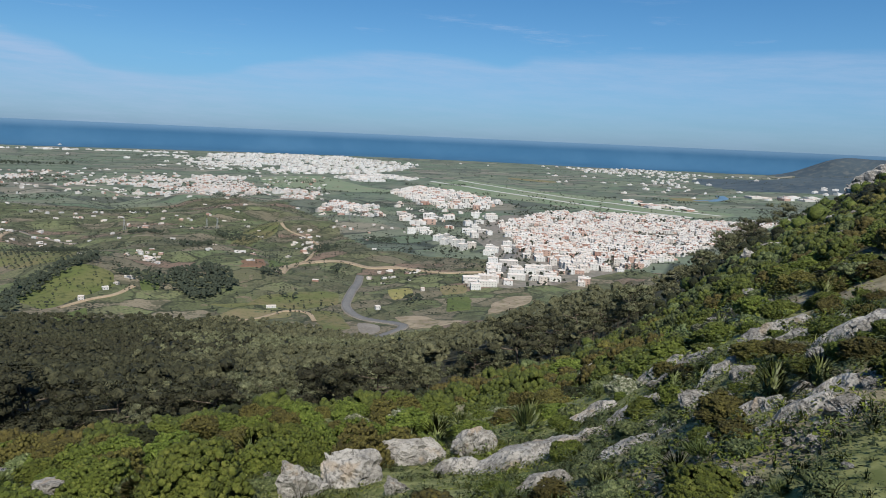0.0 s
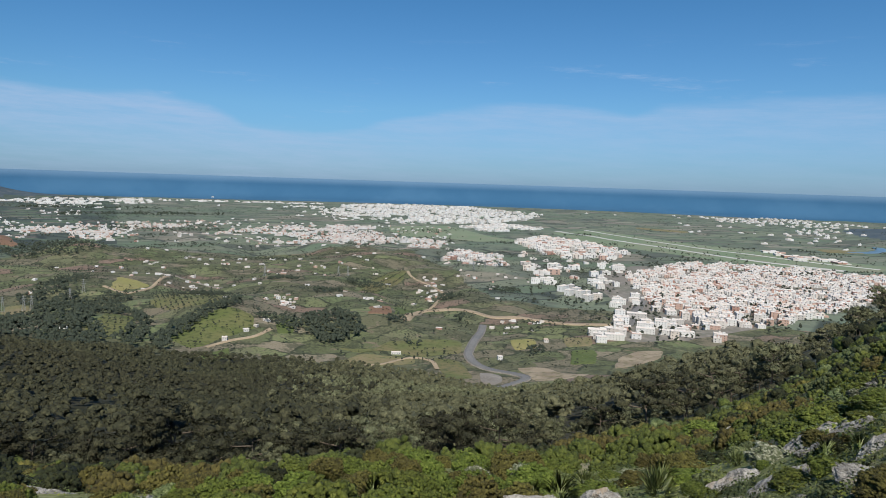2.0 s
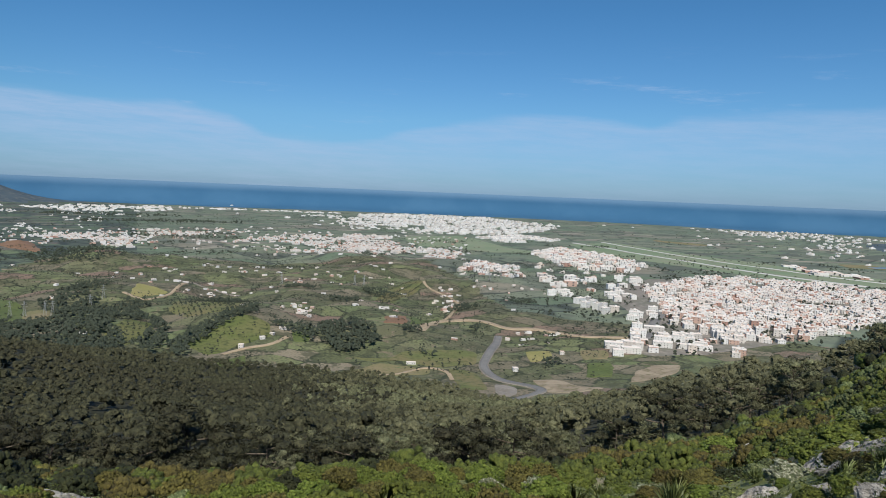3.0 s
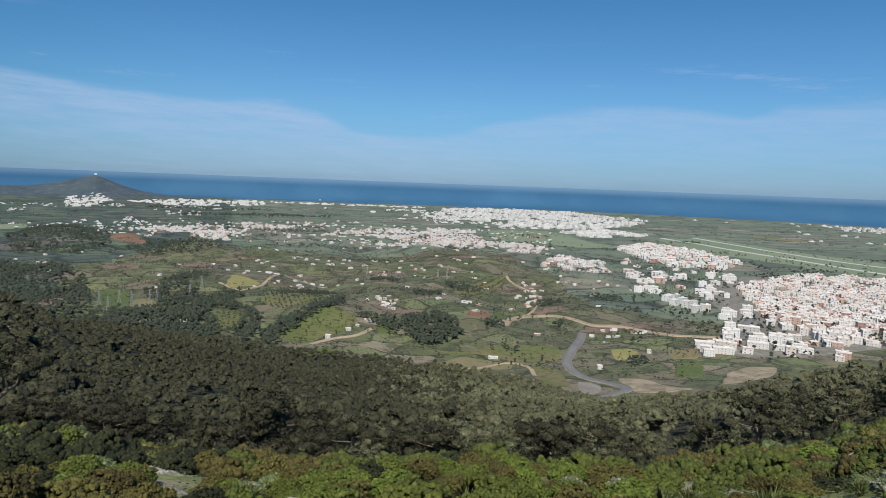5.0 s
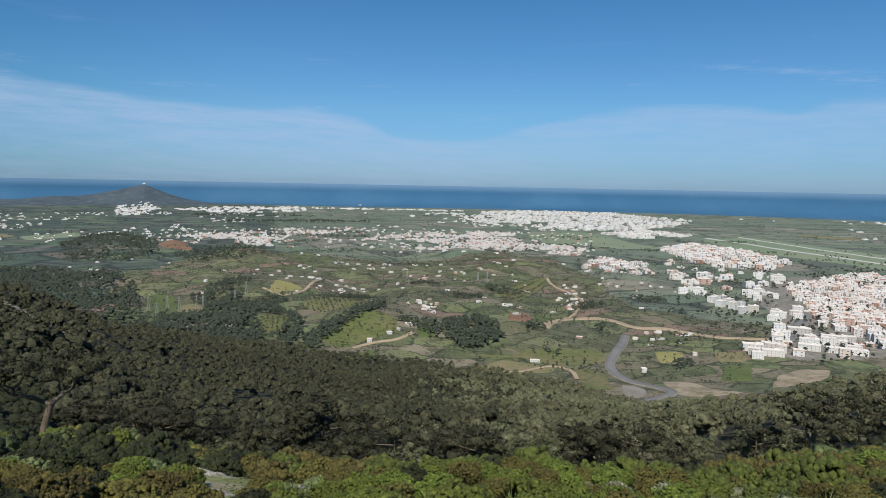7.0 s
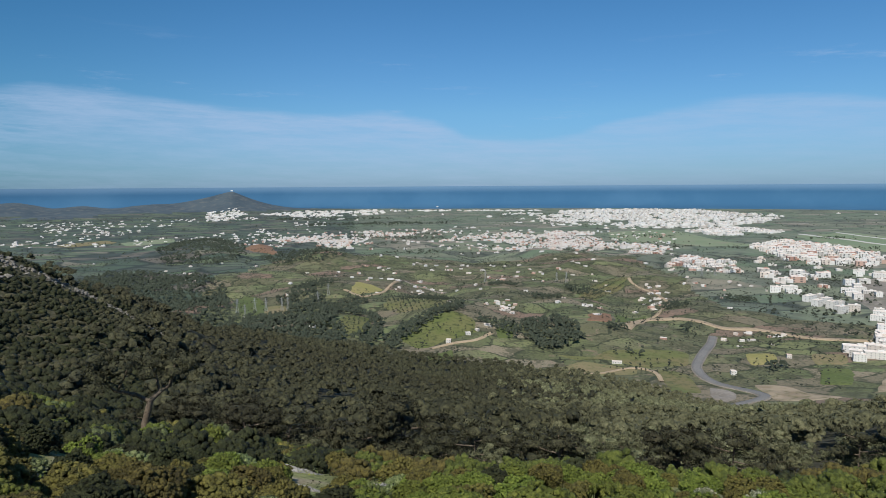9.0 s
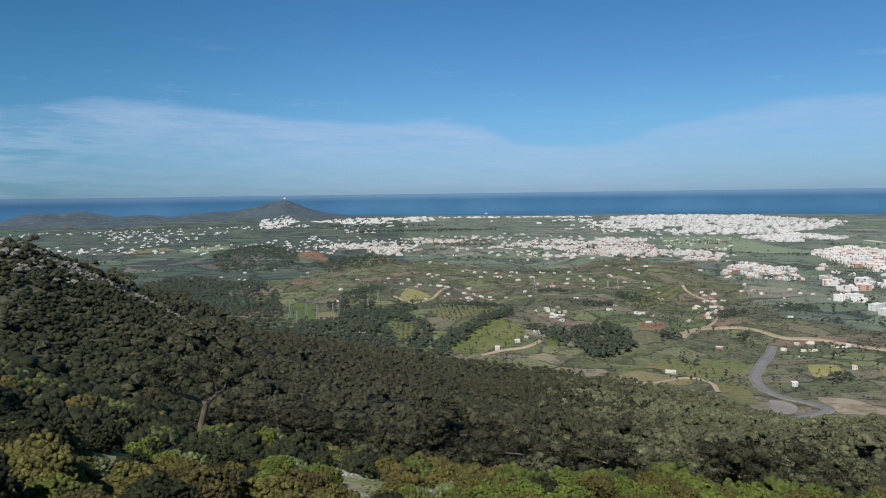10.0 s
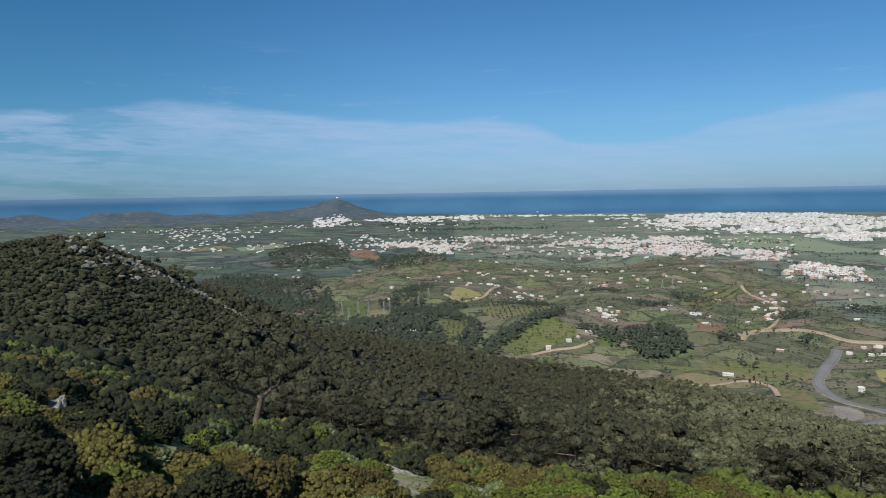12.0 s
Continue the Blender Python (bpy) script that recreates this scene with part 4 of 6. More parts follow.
def field(name, label, pts, mat, lift=0.35):
    """A field laid over the ground inside convex (bearing, distance) corners."""
    P = np.array([polar(b, r) for b, r in pts])
    c = P.mean(0)
    edge = np.concatenate([P[i] + (P[(i + 1) % len(P)] - P[i]) * np.linspace(0, 1, 14, endpoint=False)[:, None] for i in range(len(P))])
    for _ in range(5):
        edge = (np.roll(edge, 1, 0) + 2 * edge + np.roll(edge, -1, 0)) / 4
    edge = edge + np.stack([relief(edge[:, 0], edge[:, 1], 25, 2, 4), relief(edge[:, 0], edge[:, 1], 25, 2, 8)], 1) * 4
    n, rings = len(edge), 12
    V = np.concatenate([c + (edge - c) * q for q in np.linspace(0.02, 1, rings)])
    Z = ground(V[:, 0], V[:, 1]) + lift
    Z[-n:] -= 1.0
    F = [(k * n + i, k * n + (i + 1) % n, (k + 1) * n + (i + 1) % n, (k + 1) * n + i) for k in range(rings - 1) for i in range(n)]
    return tagged(new(name, mesh_np(name, np.column_stack([V, Z]), np.array(F)[:, ::-1], mat, None, True)), label, "field", kind="structure")


def make_pylon():
    """A lattice transmission tower 17 m high."""
    base = tagged(new("power_pylon"), "grey steel lattice power pylon on the hillside", "pylon", "power pylons")
    legs = [(sx, sy) for sx in (-1, 1) for sy in (-1, 1)]
    for sx, sy in legs:
        part("leg", mesh_np("leg", *tube([(1.8 * sx, 1.8 * sy, -1), (0.7 * sx, 0.7 * sy, 9), (0.3 * sx, 0.3 * sy, 17)], [0.16, 0.13, 0.1], 4), "galvanised"), base)
    br = []
    for i in range(6):
        z0, z1 = i * 2.6, i * 2.6 + 2.6
        w0, w1 = [np.interp(z, [0, 9, 17], [1.7, 0.7, 0.3]) for z in (z0, z1)]
        for (ax, ay), (bx, by) in (((-1, -1), (1, -1)), ((1, -1), (1, 1)), ((1, 1), (-1, 1)), ((-1, 1), (-1, -1))):
            br.append(tube([(ax * w0, ay * w0, z0), (bx * w1, by * w1, z1)], [0.07, 0.07], 4))
    tagged(part("bracing", mesh_np("bracing", *join(br), "galvanised"), base), kind="stuff")
    for z, l in ((11.0, 3.2), (13.4, 2.8), (15.6, 2.2)):
        part("arm", mesh_np("arm", *join([tube([(-l, 0, z), (0, 0, z + 0.5), (l, 0, z)], [0.06, 0.12, 0.06], 4), tube([(-l, 0, z), (0, 0, z - 0.2), (l, 0, z)], [0.05, 0.1, 0.05], 4)]), "galvanised"), base)
    return base


# ---- the mountainside: rocks ----
rock_meshes()
shrub_meshes()
STONES = []


def slab(bearing, dist, length, height, seed, depth=0.55):
    """A ledge of limestone that breaks through the turf, cleft along its beds."""
    rng = np.random.default_rng(seed)
    x0, y0 = (float(v) for v in polar(bearing, dist))
    turn = -radians(bearing) + rng.normal(0, 0.18)
    depth *= length
    nu, nv = int(np.clip(length / 0.035, 18, 78)), int(np.clip(depth / 0.035, 12, 46))
    u, v = np.meshgrid(np.linspace(-1.25, 1.25, nu), np.linspace(-1.25, 1.25, nv), indexing="ij")
    a, b = u * length / 2, v * depth / 2
    q = np.hypot(u, v) + 0.30 * relief(a + seed, b, length * 0.30, 3, seed) + 0.10 * relief(a, b + seed, 0.12, 2, seed + 3)
    bed = relief(a * 0.6 + b * 0.9, b * 0.4 - a * 0.2 + seed, 0.30, 4, seed + 5)
    cleft = np.clip(0.10 - np.abs(relief(a * 1.0 + 3, b * 1.7, 0.34, 3, seed + 9)), 0, 0.10) / 0.10
    h = height * (1 - ease(q, 0.42, 1.0)) * (1.0 + 0.35 * bed) + 0.05 * bed + 0.022 * relief(a, b, 0.07, 2, seed + 11)
    h = h - cleft * height * 0.38 * (q < 1.0) - 0.30 * ease(q, 0.90, 1.10)
    step = 0.07 + 0.05 * rng.uniform()
    h = 0.55 * h + 0.45 * (np.floor(h / step) + ease(h / step % 1.0, 0.55, 1.0)) * step
    x = x0 + a * math.cos(turn) - b * math.sin(turn)
    y = y0 + a * math.sin(turn) + b * math.cos(turn)
    V = np.stack([x - x0, y - y0, ground(x, y) + h - float(ground(x0, y0))], -1).reshape(-1, 3)
    idx = np.arange(nu * nv).reshape(nu, nv)
    F = np.stack([idx[:-1, :-1], idx[1:, :-1], idx[1:, 1:], idx[:-1, 1:]], -1).reshape(-1, 4)
    F = F[(q.ravel()[F] < 1.22).any(1)]
    ob = tagged(new("rock_slab", mesh_np("rock_slab", V, F, "limestone")), "weathered grey limestone ledge breaking through the turf", "rock", "limestone rocks")
    ob.location = (x0, y0, float(ground(x0, y0)))
    STONES.append((x0, y0, length * 0.5))
    return ob


def near_rocks():
    """The outcrops round the lookout: bearing, distance, width, height."""
    ledges = ((39.3, 8.56, 2.43, 0.36), (43.2, 8.7, 1.06, 0.33), (32.7, 8.65, 0.95, 0.41), (41.0, 6.39, 0.75, 0.28), (44.5, 10.45, 1.15, 0.34), (48.0, 6.77, 1.07, 0.18), (49.8, 11.48, 1.2, 0.33), (52.2, 10.13, 1.0, 0.34), (54.8, 8.13, 0.75, 0.34),
              (53.0, 13.5, 1.2, 0.42), (58.3, 9.97, 1.25, 0.32), (61.3, 8.75, 1.05, 0.28), (64.2, 7.24, 1.0, 0.26), (48.25, 8.88, 1.05, 0.42), (63.0, 5.69, 0.8, 0.13), (61.0, 5.37, 0.62, 0.24), (58.2, 5.88, 0.62, 0.22),
              (-31.4, 21.5, 2.3, 0.42), (-23.2, 19.5, 2.2, 0.38), (-11.3, 17.5, 2.2, 0.28), (-5.8, 16.5, 2.1, 0.26), (-11.3, 13.6, 1.2, 0.24), (-30.0, 16.8, 1.0, 0.24), (-2.0, 12.4, 1.3, 0.2))
    for i, (b, r, w, h) in enumerate(ledges):
        slab(b, r, w * 0.92, h * (0.50 if b > 0 else 0.26), 40 + i, 0.42 if h < 0.3 else 0.55)
    lumps = ((18.8, 7.4, 0.80, 0.66), (22.95, 7.7, 1.0, 0.78), (27.4, 9.0, 1.05, 0.62), (30.0, 9.4, 0.9, 0.55), (34.2, 9.6, 0.75, 0.75), (27.5, 7.1, 0.39, 0.30), (-0.64, 11.4, 0.98, 0.36), (53.2, 6.98, 0.57, 0.34), (55.3, 6.32, 0.34, 0.22), (63.9, 4.97, 0.4, 0.22),
             (62.1, 4.45, 0.24, 0.18), (49.9, 9.92, 0.36, 0.22), (56.3, 7.24, 0.35, 0.30), (60.5, 4.69, 0.19, 0.10), (55.4, 5.15, 0.33, 0.1), (57.6, 9.02, 0.47, 0.2), (61.6, 6.73, 0.35, 0.24), (65.3, 5.43, 0.29, 0.16), (60.8, 5.91, 0.26, 0.2), (54.2, 14.2, 0.62, 0.25),
             (50.5, 13.5, 0.36, 0.2), (44.5, 22.0, 0.6, 0.35), (58.1, 4.12, 0.15, 0.1), (-37.9, 14.6, 0.66, 0.72), (-36.8, 18.0, 0.38, 0.34), (-35.9, 16.3, 0.31, 0.26), (-37.0, 7.4, 0.41, 0.25), (-31.5, 19.6, 0.7, 0.4), (-26.3, 19.5, 0.75, 0.38),
             (-32.5, 44, 1.5, 0.6), (-34.2, 42, 1.2, 0.6), (-37.7, 46, 1.8, 0.5), (-39.2, 52, 1.4, 0.7), (58.3, 72, 3.4, 2.6), (59.4, 80, 1.9, 1.5), (54.9, 62, 1.2, 0.9), (60.6, 30, 1.3, 0.6), (57.3, 36, 1.6, 1.0), (56.0, 33, 1.4, 1.1), (61.5, 40, 1.4, 0.7), (62.0, 24, 0.9, 0.45))
    for b, r, w, h in ledges + lumps:
        if (b < 0 and r < 30) or 15 < b < 36:
            for q in (0.9, 1.9):
                x, y = (float(v) for v in polar(b, r - q))
                STONES.append((x, y, 0.35 + w * 0.30))
    for b, r, w, h in lumps:
        x, y = (float(v) for v in polar(b, r))
        rock(x, y, w, h)
        STONES.append((x, y, w * 0.5))
    for b, r, w, h in ((62.6, 86, 4.5, 3.0), (63.3, 90, 5.0, 3.6), (64.0, 94, 5.0, 4.0), (62.0, 84, 2.6, 1.5)):
        x, y = (float(v) for v in polar(b, r))
        rock(x, y, w, h)


near_rocks()


def small_stones():
    rng = np.random.default_rng(8)
    for b0, b1, r0, r1, n, w in ((52, 66, 3.2, 7.0, 40, (0.05, 0.17)), (36, 52, 4.5, 9, 26, (0.05, 0.18)), (50, 64, 8, 28, 30, (0.12, 0.42)), (-42, -20, 8, 40, 22, (0.15, 0.5)), (-10, 30, 6, 12, 14, (0.08, 0.25))):
        for _ in range(n):
            b, r = rng.uniform(b0, b1), rng.uniform(r0, r1)
            x, y = polar(b, r)
            w0 = rng.uniform(*w)
            rock(float(x), float(y), w0, w0 * rng.uniform(0.4, 0.75), int(rng.integers(0, 1e6)))
    me = ROCKS[7]
    V0 = np.array([v.co for v in me.vertices])
    F0 = np.array([p.vertices[:] for p in me.polygons])
    for b0, b1, r0, r1, n, w, label in ((55, 64, 28, 100, 40, (0.4, 1.3), "pale limestone blocks scattered over the spur"), (-36.5, -31, 196, 233, 75, (0.9, 3.4), "grey limestone crags along the hill top"),
                                        (-33, -21, 225, 300, 190, (0.5, 1.7), "pale limestone ledge along the ridge")):
        pcs = []
        for _ in range(n):
            b = rng.uniform(b0, b1)
            r = rng.uniform(r0, r1) if "ledge" not in label else 221 + rng.normal(0, 2.5)
            x, y = (float(v) for v in polar(b, r))
            w0 = rng.uniform(*w)
            m = np.array(Matrix.Rotation(rng.uniform(0, 6.28), 3, "Z") @ Matrix.Diagonal((w0 * 1.2, w0 * 0.9, w0 * rng.uniform(0.5, 0.9))))
            pcs.append((V0 @ m.T + np.array([x, y, float(ground(x, y)) + (0.22 if b < 0 else 0.05) * w0]), F0))
        V, F = join(pcs)
        tagged(new("crag", mesh_np("crag", V, F, "crag_stone")), label, "rocks", kind="stuff")


small_stones()

# ---- the mountainside: shrubs ----
PLANTS_A = [("brown", 5.45, 6.05, 0.84), ("green", 3.33, 2.35, 0.50), ("palm", 5.24, 3.20, 0.60), ("palm", 6.74, 8.30, 1.09), ("green", 4.55, 3.27, 0.28), ("brown", 4.38, 2.87, 0.36), ("brown", 4.88, 4.24, 0.48), ("green", 1.31, 7.66, 1.34), ("green", 2.49, 8.80, 1.04), ("palm", 0.08, 11.48, 1.30), ("brown", 0.66, 10.49, 0.99), ("brown", -0.56, 17.69, 1.47), ("palm", 1.04, 7.58, 0.88)]
PLANTS_B = [("palm", 4.22, 8.93, 0.56), ("palm", 3.16, 5.79, 0.45), ("green", 16.18, 17.53, 1.49), ("herb", 4.05, 2.56, 0.26), ("herb", 3.35, 1.65, 0.28), ("herb", 3.66, 3.30, 0.43), ("palm", 3.36, 1.93, 0.22), ("green", 3.78, 10.28, 0.92), ("brown", 2.77, 11.21, 0.97), ("green", 12.67, 17.24, 1.16), ("palm", 3.54, 2.35, 0.24), ("green", -8.53, 14.72, 1.06), ("brown", -4.96, 7.04, 1.05)]
PLANTS_C = [("brown", -4.36, 7.83, 0.99), ("brown", -3.55, 8.24, 1.00), ("brown", -8.66, 10.55, 0.96), ("brown", -4.07, 20.76, 0.96), ("brown", -2.87, 19.00, 1.23), ("brown", -1.92, 21.51, 0.99), ("green", -8.93, 21.45, 1.25), ("green", -7.38, 22.17, 1.26), ("brown", -0.05, 15.69, 1.16), ("green", -0.87, 19.16, 1.06), ("brown", 0.76, 15.58, 0.87), ("brown", -3.13, 11.21, 0.97), ("herb", -6.09, 9.79, 0.62)]
PLANTS_D = [("herb", -6.45, 13.82, 1.24), ("herb", -4.79, 16.19, 0.92), ("herb", -3.70, 17.24, 0.64), ("palm", -4.81, 6.02, 0.55), ("palm", -7.39, 11.21, 0.72), ("brown", -2.96, 8.80, 1.21), ("palm", -0.37, 12.47, 0.82), ("herb", 1.75, 11.44, 0.65), ("palm", -0.15, 12.26, 0.92), ("brown", 4.63, 11.71, 0.70), ("herb", 6.49, 11.86, 0.75), ("palm", 7.16, 10.94, 0.96), ("brown", 2.51, 9.85, 0.57)]


def clear_of_stone(x, y, gap=0.9):
    """True where no rock lies under a plant."""
    S = np.array(STONES)
    x, y = np.atleast_1d(x), np.atleast_1d(y)
    return (np.hypot(x[:, None] - S[:, 0], y[:, None] - S[:, 1]) > S[:, 2] * gap).all(1)


def slope_shrubs():
    rng = np.random.default_rng(21)
    taken = []
    for kind, x, y, w in PLANTS_A + PLANTS_B + PLANTS_C + PLANTS_D:
        if not clear_of_stone(x, y, 0.8)[0]:
            continue
        shrub(rng, "strap" if kind == "palm" and rng.uniform() < 0.6 else kind, x, y, w * 1.1)
        taken.append((x, y, w))
    for b0, b1, r0, r1, spacing, w in ((-46, 34, 4.0, 17, 0.80, (0.55, 1.15)), (34, 68, 2.8, 11, 0.55, (0.22, 0.60)), (34, 68, 11, 18, 0.85, (0.5, 1.1))):
        b, r = scatter(rng, b0, b1, r0, r1, spacing)
        x, y = polar(b, r)
        bare = relief(x, y, 3.2, 2, 41)
        free = clear_of_stone(x, y, 0.8)
        for i in range(len(x)):
            if not free[i] or bare[i] > (0.42 if b[i] > 0 and r[i] < 9 else 0.7) or min(math.hypot(x[i] - p, y[i] - q) - 0.5 * v for p, q, v in taken) < 0.02:
                continue
            # Browner, darker kinds leftward: the weaker light there is put into the mix.
            mix = [0.34, 0.19, 0.23, 0.03, 0.15, 0.02, 0.04] if b[i] > 8 else [0.29, 0.26, 0.15, 0.02, 0.17, 0.09, 0.02] if b[i] > -18 else [0.06, 0.34, 0.12, 0.02, 0.05, 0.39, 0.02]
            kind = str(rng.choice(["green", "brown", "herb", "palm", "strap", "scrub", "bloom"], p=mix))
            width = rng.uniform(*w) * (0.75 if kind in ("herb", "bloom") else 1.0)
            shrub(rng, kind, float(x[i]), float(y[i]), width)


slope_shrubs()


def brow(b):
    return np.interp(b, [-60, -41, -31, -24, -16, 0, 12, 24, 33, 42, 50, 55, 58, 62, 66], [75, 66, 50, 38, 30, 27, 22, 24, 33, 46, 50, 50, 70, 145, 145])


def scrub_sheets():
    """Heath further down the slope and on the spurs, and the herbs between the near shrubs."""
    rng = np.random.default_rng(31)
    close = [cushion(rng, 70, rng.uniform(0.42, 0.6), 0, 260, 0.025, 0.9, 1) for _ in range(6)]
    fine = [cushion(rng, 18, rng.uniform(0.42, 0.6), 0, 90, 0.045, 0.85, 0) for _ in range(6)]
    rough = [cushion(rng, 2, rng.uniform(0.4, 0.6), 0, 18, 0.085, 0.52, 0)[1:] for _ in range(8)]
    b, r = (np.concatenate(v) for v in zip(scatter(rng, -48, 67, 16.5, 52, 1.02), scatter(rng, 40, 67, 16.5, 60, 0.95)))
    keep = (r < brow(b)) & (relief(*polar(b, r), 3.5, 2, 41) < 0.45)
    b, r = b[keep], r[keep]
    x, y = polar(b, r)
    T = np.stack([x, y, ground(x, y) - 0.05, rng.uniform(0.55, 1.35, len(b)) * np.where(b > 40, 0.66, 1.0), rng.uniform(0, 6.28, len(b))], 1)
    # Heath colour darkens to the left, standing for the dimmer light there.
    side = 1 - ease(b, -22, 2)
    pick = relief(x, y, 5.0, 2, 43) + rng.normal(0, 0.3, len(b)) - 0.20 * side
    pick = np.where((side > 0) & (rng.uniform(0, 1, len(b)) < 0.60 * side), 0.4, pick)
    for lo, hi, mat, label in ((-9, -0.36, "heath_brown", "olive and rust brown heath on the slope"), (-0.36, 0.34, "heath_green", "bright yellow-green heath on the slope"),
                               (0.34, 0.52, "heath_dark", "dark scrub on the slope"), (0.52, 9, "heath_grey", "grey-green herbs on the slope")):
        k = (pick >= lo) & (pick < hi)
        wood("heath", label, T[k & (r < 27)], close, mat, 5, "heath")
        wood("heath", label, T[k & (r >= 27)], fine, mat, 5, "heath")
    b, r = scatter(rng, -50, 67, 44, 310, 1.35)
    left, right = (b < -20) & (r > brow(b) * 0.9) & (r < 262), (b > 44) & (r < brow(b) * 1.05)
    ledge = (np.abs(r - 221) < 5.0) & (b > -34) & (b < -20)
    keep = ~ledge & (left | right | ((r < brow(b)))) & ((relief(*polar(b, r), 9, 2, 47) < 0.40) | (b < 0))
    b, r = b[keep], r[keep]
    x, y = polar(b, r)
    T = np.stack([x, y, ground(x, y) - 0.1, rng.uniform(1.0, 2.6, len(b)) * np.where(b > 40, 0.7, 1.0), rng.uniform(0, 6.28, len(b))], 1)
    g = (relief(x, y, 16, 2, 53) + rng.normal(0, 0.35, len(b)) > 0.15) & (b > 0)
    dry = ~g & (relief(x, y, 12, 2, 57) + rng.normal(0, 0.4, len(b)) > 0.35)
    wood("heath", "dark olive heath on the spur", T[~g & ~dry], rough, "heath_dark", 6, "heath", (0.6, 1.0))
    wood("heath", "grey-green heath on the rocky hill", T[dry], rough, "heath_olive", 6, "heath", (0.6, 0.95))
    wood("heath", "green heath on the spur", T[g], rough, "heath_green", 7, "heath")
    low = [[puff(rng, 40, (0, 0, 0.05), (0.6, 0.6, 0.18), 0.075, 0.9)] for _ in range(5)]
    tuft = [[blades(rng, 14, 0.6, 0.030, 1.3, 0.6), puff(rng, 30, (0, 0, 0.10), (0.55, 0.55, 0.2), 0.075, 0.9)] for _ in range(5)]
    for r0, r1, spacing, w, kinds, share in ((2.3, 10, 0.165, (0.10, 0.24), tuft, 0.75), (2.3, 10, 0.135, (0.16, 0.36), low, 0.9), (9, 30, 0.42, (0.3, 0.7), low, 0.55)):
        b, r = scatter(rng, -48, 68, r0, r1, spacing)
        x, y = polar(b, r)
        keep = ((b > 28) | (rng.uniform(0, 1, len(b)) < share)) & (r < brow(b)) & clear_of_stone(x, y, 0.45)
        T = np.stack([x, y, ground(x, y) - 0.01, rng.uniform(*w, len(b)), rng.uniform(0, 6.28, len(b))], 1)[keep]
        k = relief(T[:, 0], T[:, 1], 1.3, 2, 83) + rng.normal(0, 0.25, len(T)) > 0.05
        # Left-hand tufts take the dark colour in place of duller light.
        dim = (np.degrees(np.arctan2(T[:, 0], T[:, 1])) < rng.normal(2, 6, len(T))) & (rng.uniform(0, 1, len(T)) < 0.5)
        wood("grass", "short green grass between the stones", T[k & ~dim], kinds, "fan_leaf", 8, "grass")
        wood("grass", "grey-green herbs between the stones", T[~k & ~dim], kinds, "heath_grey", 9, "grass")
        wood("grass", "low heath between the shrubs, darkened for the dim left side", T[dim], kinds, "heath_dark", 10, "grass")


scrub_sheets()

# ---- the mountainside: pines ----


def forest_share(b, r):
    """How much of the slope is wooded, 0 to 1."""
    lo = np.interp(b, [-60, -41, -31, -24, -16, 0, 12, 24, 33, 42, 50, 55, 58, 62, 66], [150, 110, 90, 48, 40, 36, 34, 34, 42, 50, 54, 54, 75, 145, 145])
    hi = np.interp(b, [-60, -41, -24, -16, -8, 0, 12, 24, 33, 42, 50, 56, 80], [330, 320, 335, 440, 520, 522, 508, 445, 300, 220, 170, 150, 150])
    left = 1 - 0.95 * (1 - ease(b, -28, -19)) * (1 - ease(r, 245, 275))
    right = 1 - 0.9 * ease(b, 56.5, 60)
    return ((r > lo) & (r < hi)) * left * right * (relief(*polar(b, r), 22, 2, 61) > -0.52)


def build_forest():
    rng = np.random.default_rng(11)
    b, r = scatter(rng, -48, 62, 34, 660, 4.1)
    keep = rng.uniform(0, 1, len(b)) < forest_share(b, r)
    b, r = b[keep], r[keep]
    x, y = polar(b, r)
    w = rng.uniform(2.6, 5.2, len(b)) * (1 - 0.36 * ease(b, 43, 50))
    T = np.stack([x, y, ground(x, y) + rng.uniform(0.0, 1.8, len(b)) - 1.4 * ease(b, 43, 50), w, rng.uniform(0, 6.28, len(b))], 1)
    near = np.argsort(r)[:240]
    rest = np.ones(len(b), bool)
    rest[near] = False
    last = [crown_far(rng, 5, 7, 0.085, 0) for _ in range(8)]
    far = [crown_far(rng, 4, 12, 0.070) for _ in range(8)]
    mid = [crown_far(rng, 6, 22, 0.050) for _ in range(8)]
    pale = rng.uniform(0, 1, len(b)) < ease(b, 2, 20)
    wood("pine_wood", "dense dark olive pine forest at the foot of the slope", T[rest & ~pale & (r >= 360)], last, "pine_needles", 2)
    wood("pine_wood", "dense grey-olive pine forest at the foot of the slope", T[rest & pale & (r >= 360)], last, "pine_pale", 2)
    wood("pine_wood", "dense dark olive pine forest on the lower slope", T[rest & ~pale & (r >= 240) & (r < 360)], far, "pine_needles", 3)
    wood("pine_wood", "dense grey-olive pine forest on the lower slope", T[rest & pale & (r >= 240) & (r < 360)], far, "pine_pale", 3)
    wood("pine_wood", "dark olive umbrella pines on the upper slope", T[rest & ~pale & (r < 240)], mid, "pine_needles", 4)
    wood("pine_wood", "grey-olive umbrella pines on the upper slope", T[rest & pale & (r < 240)], mid, "pine_pale", 4)
    kinds = [make_pine(500 + i, 5.4, 0.35, 2000, 1.15, rng.uniform(0.35, 0.55), "pine_near" if i < 3 else "pine_near_pale") for i in range(6)]
    for j, i in enumerate(near):
        size = w[i] / 5.4
        if j < 6:
            put_on(kinds[j], float(x[i]), float(y[i]), rng.uniform(0, 6.28), size)
        else:
            ob = copy_thing(kinds[j % 3 + (3 if pale[i] else 0)], Matrix())
            put_on(ob, float(x[i]), float(y[i]), rng.uniform(0, 6.28), size)


build_forest()


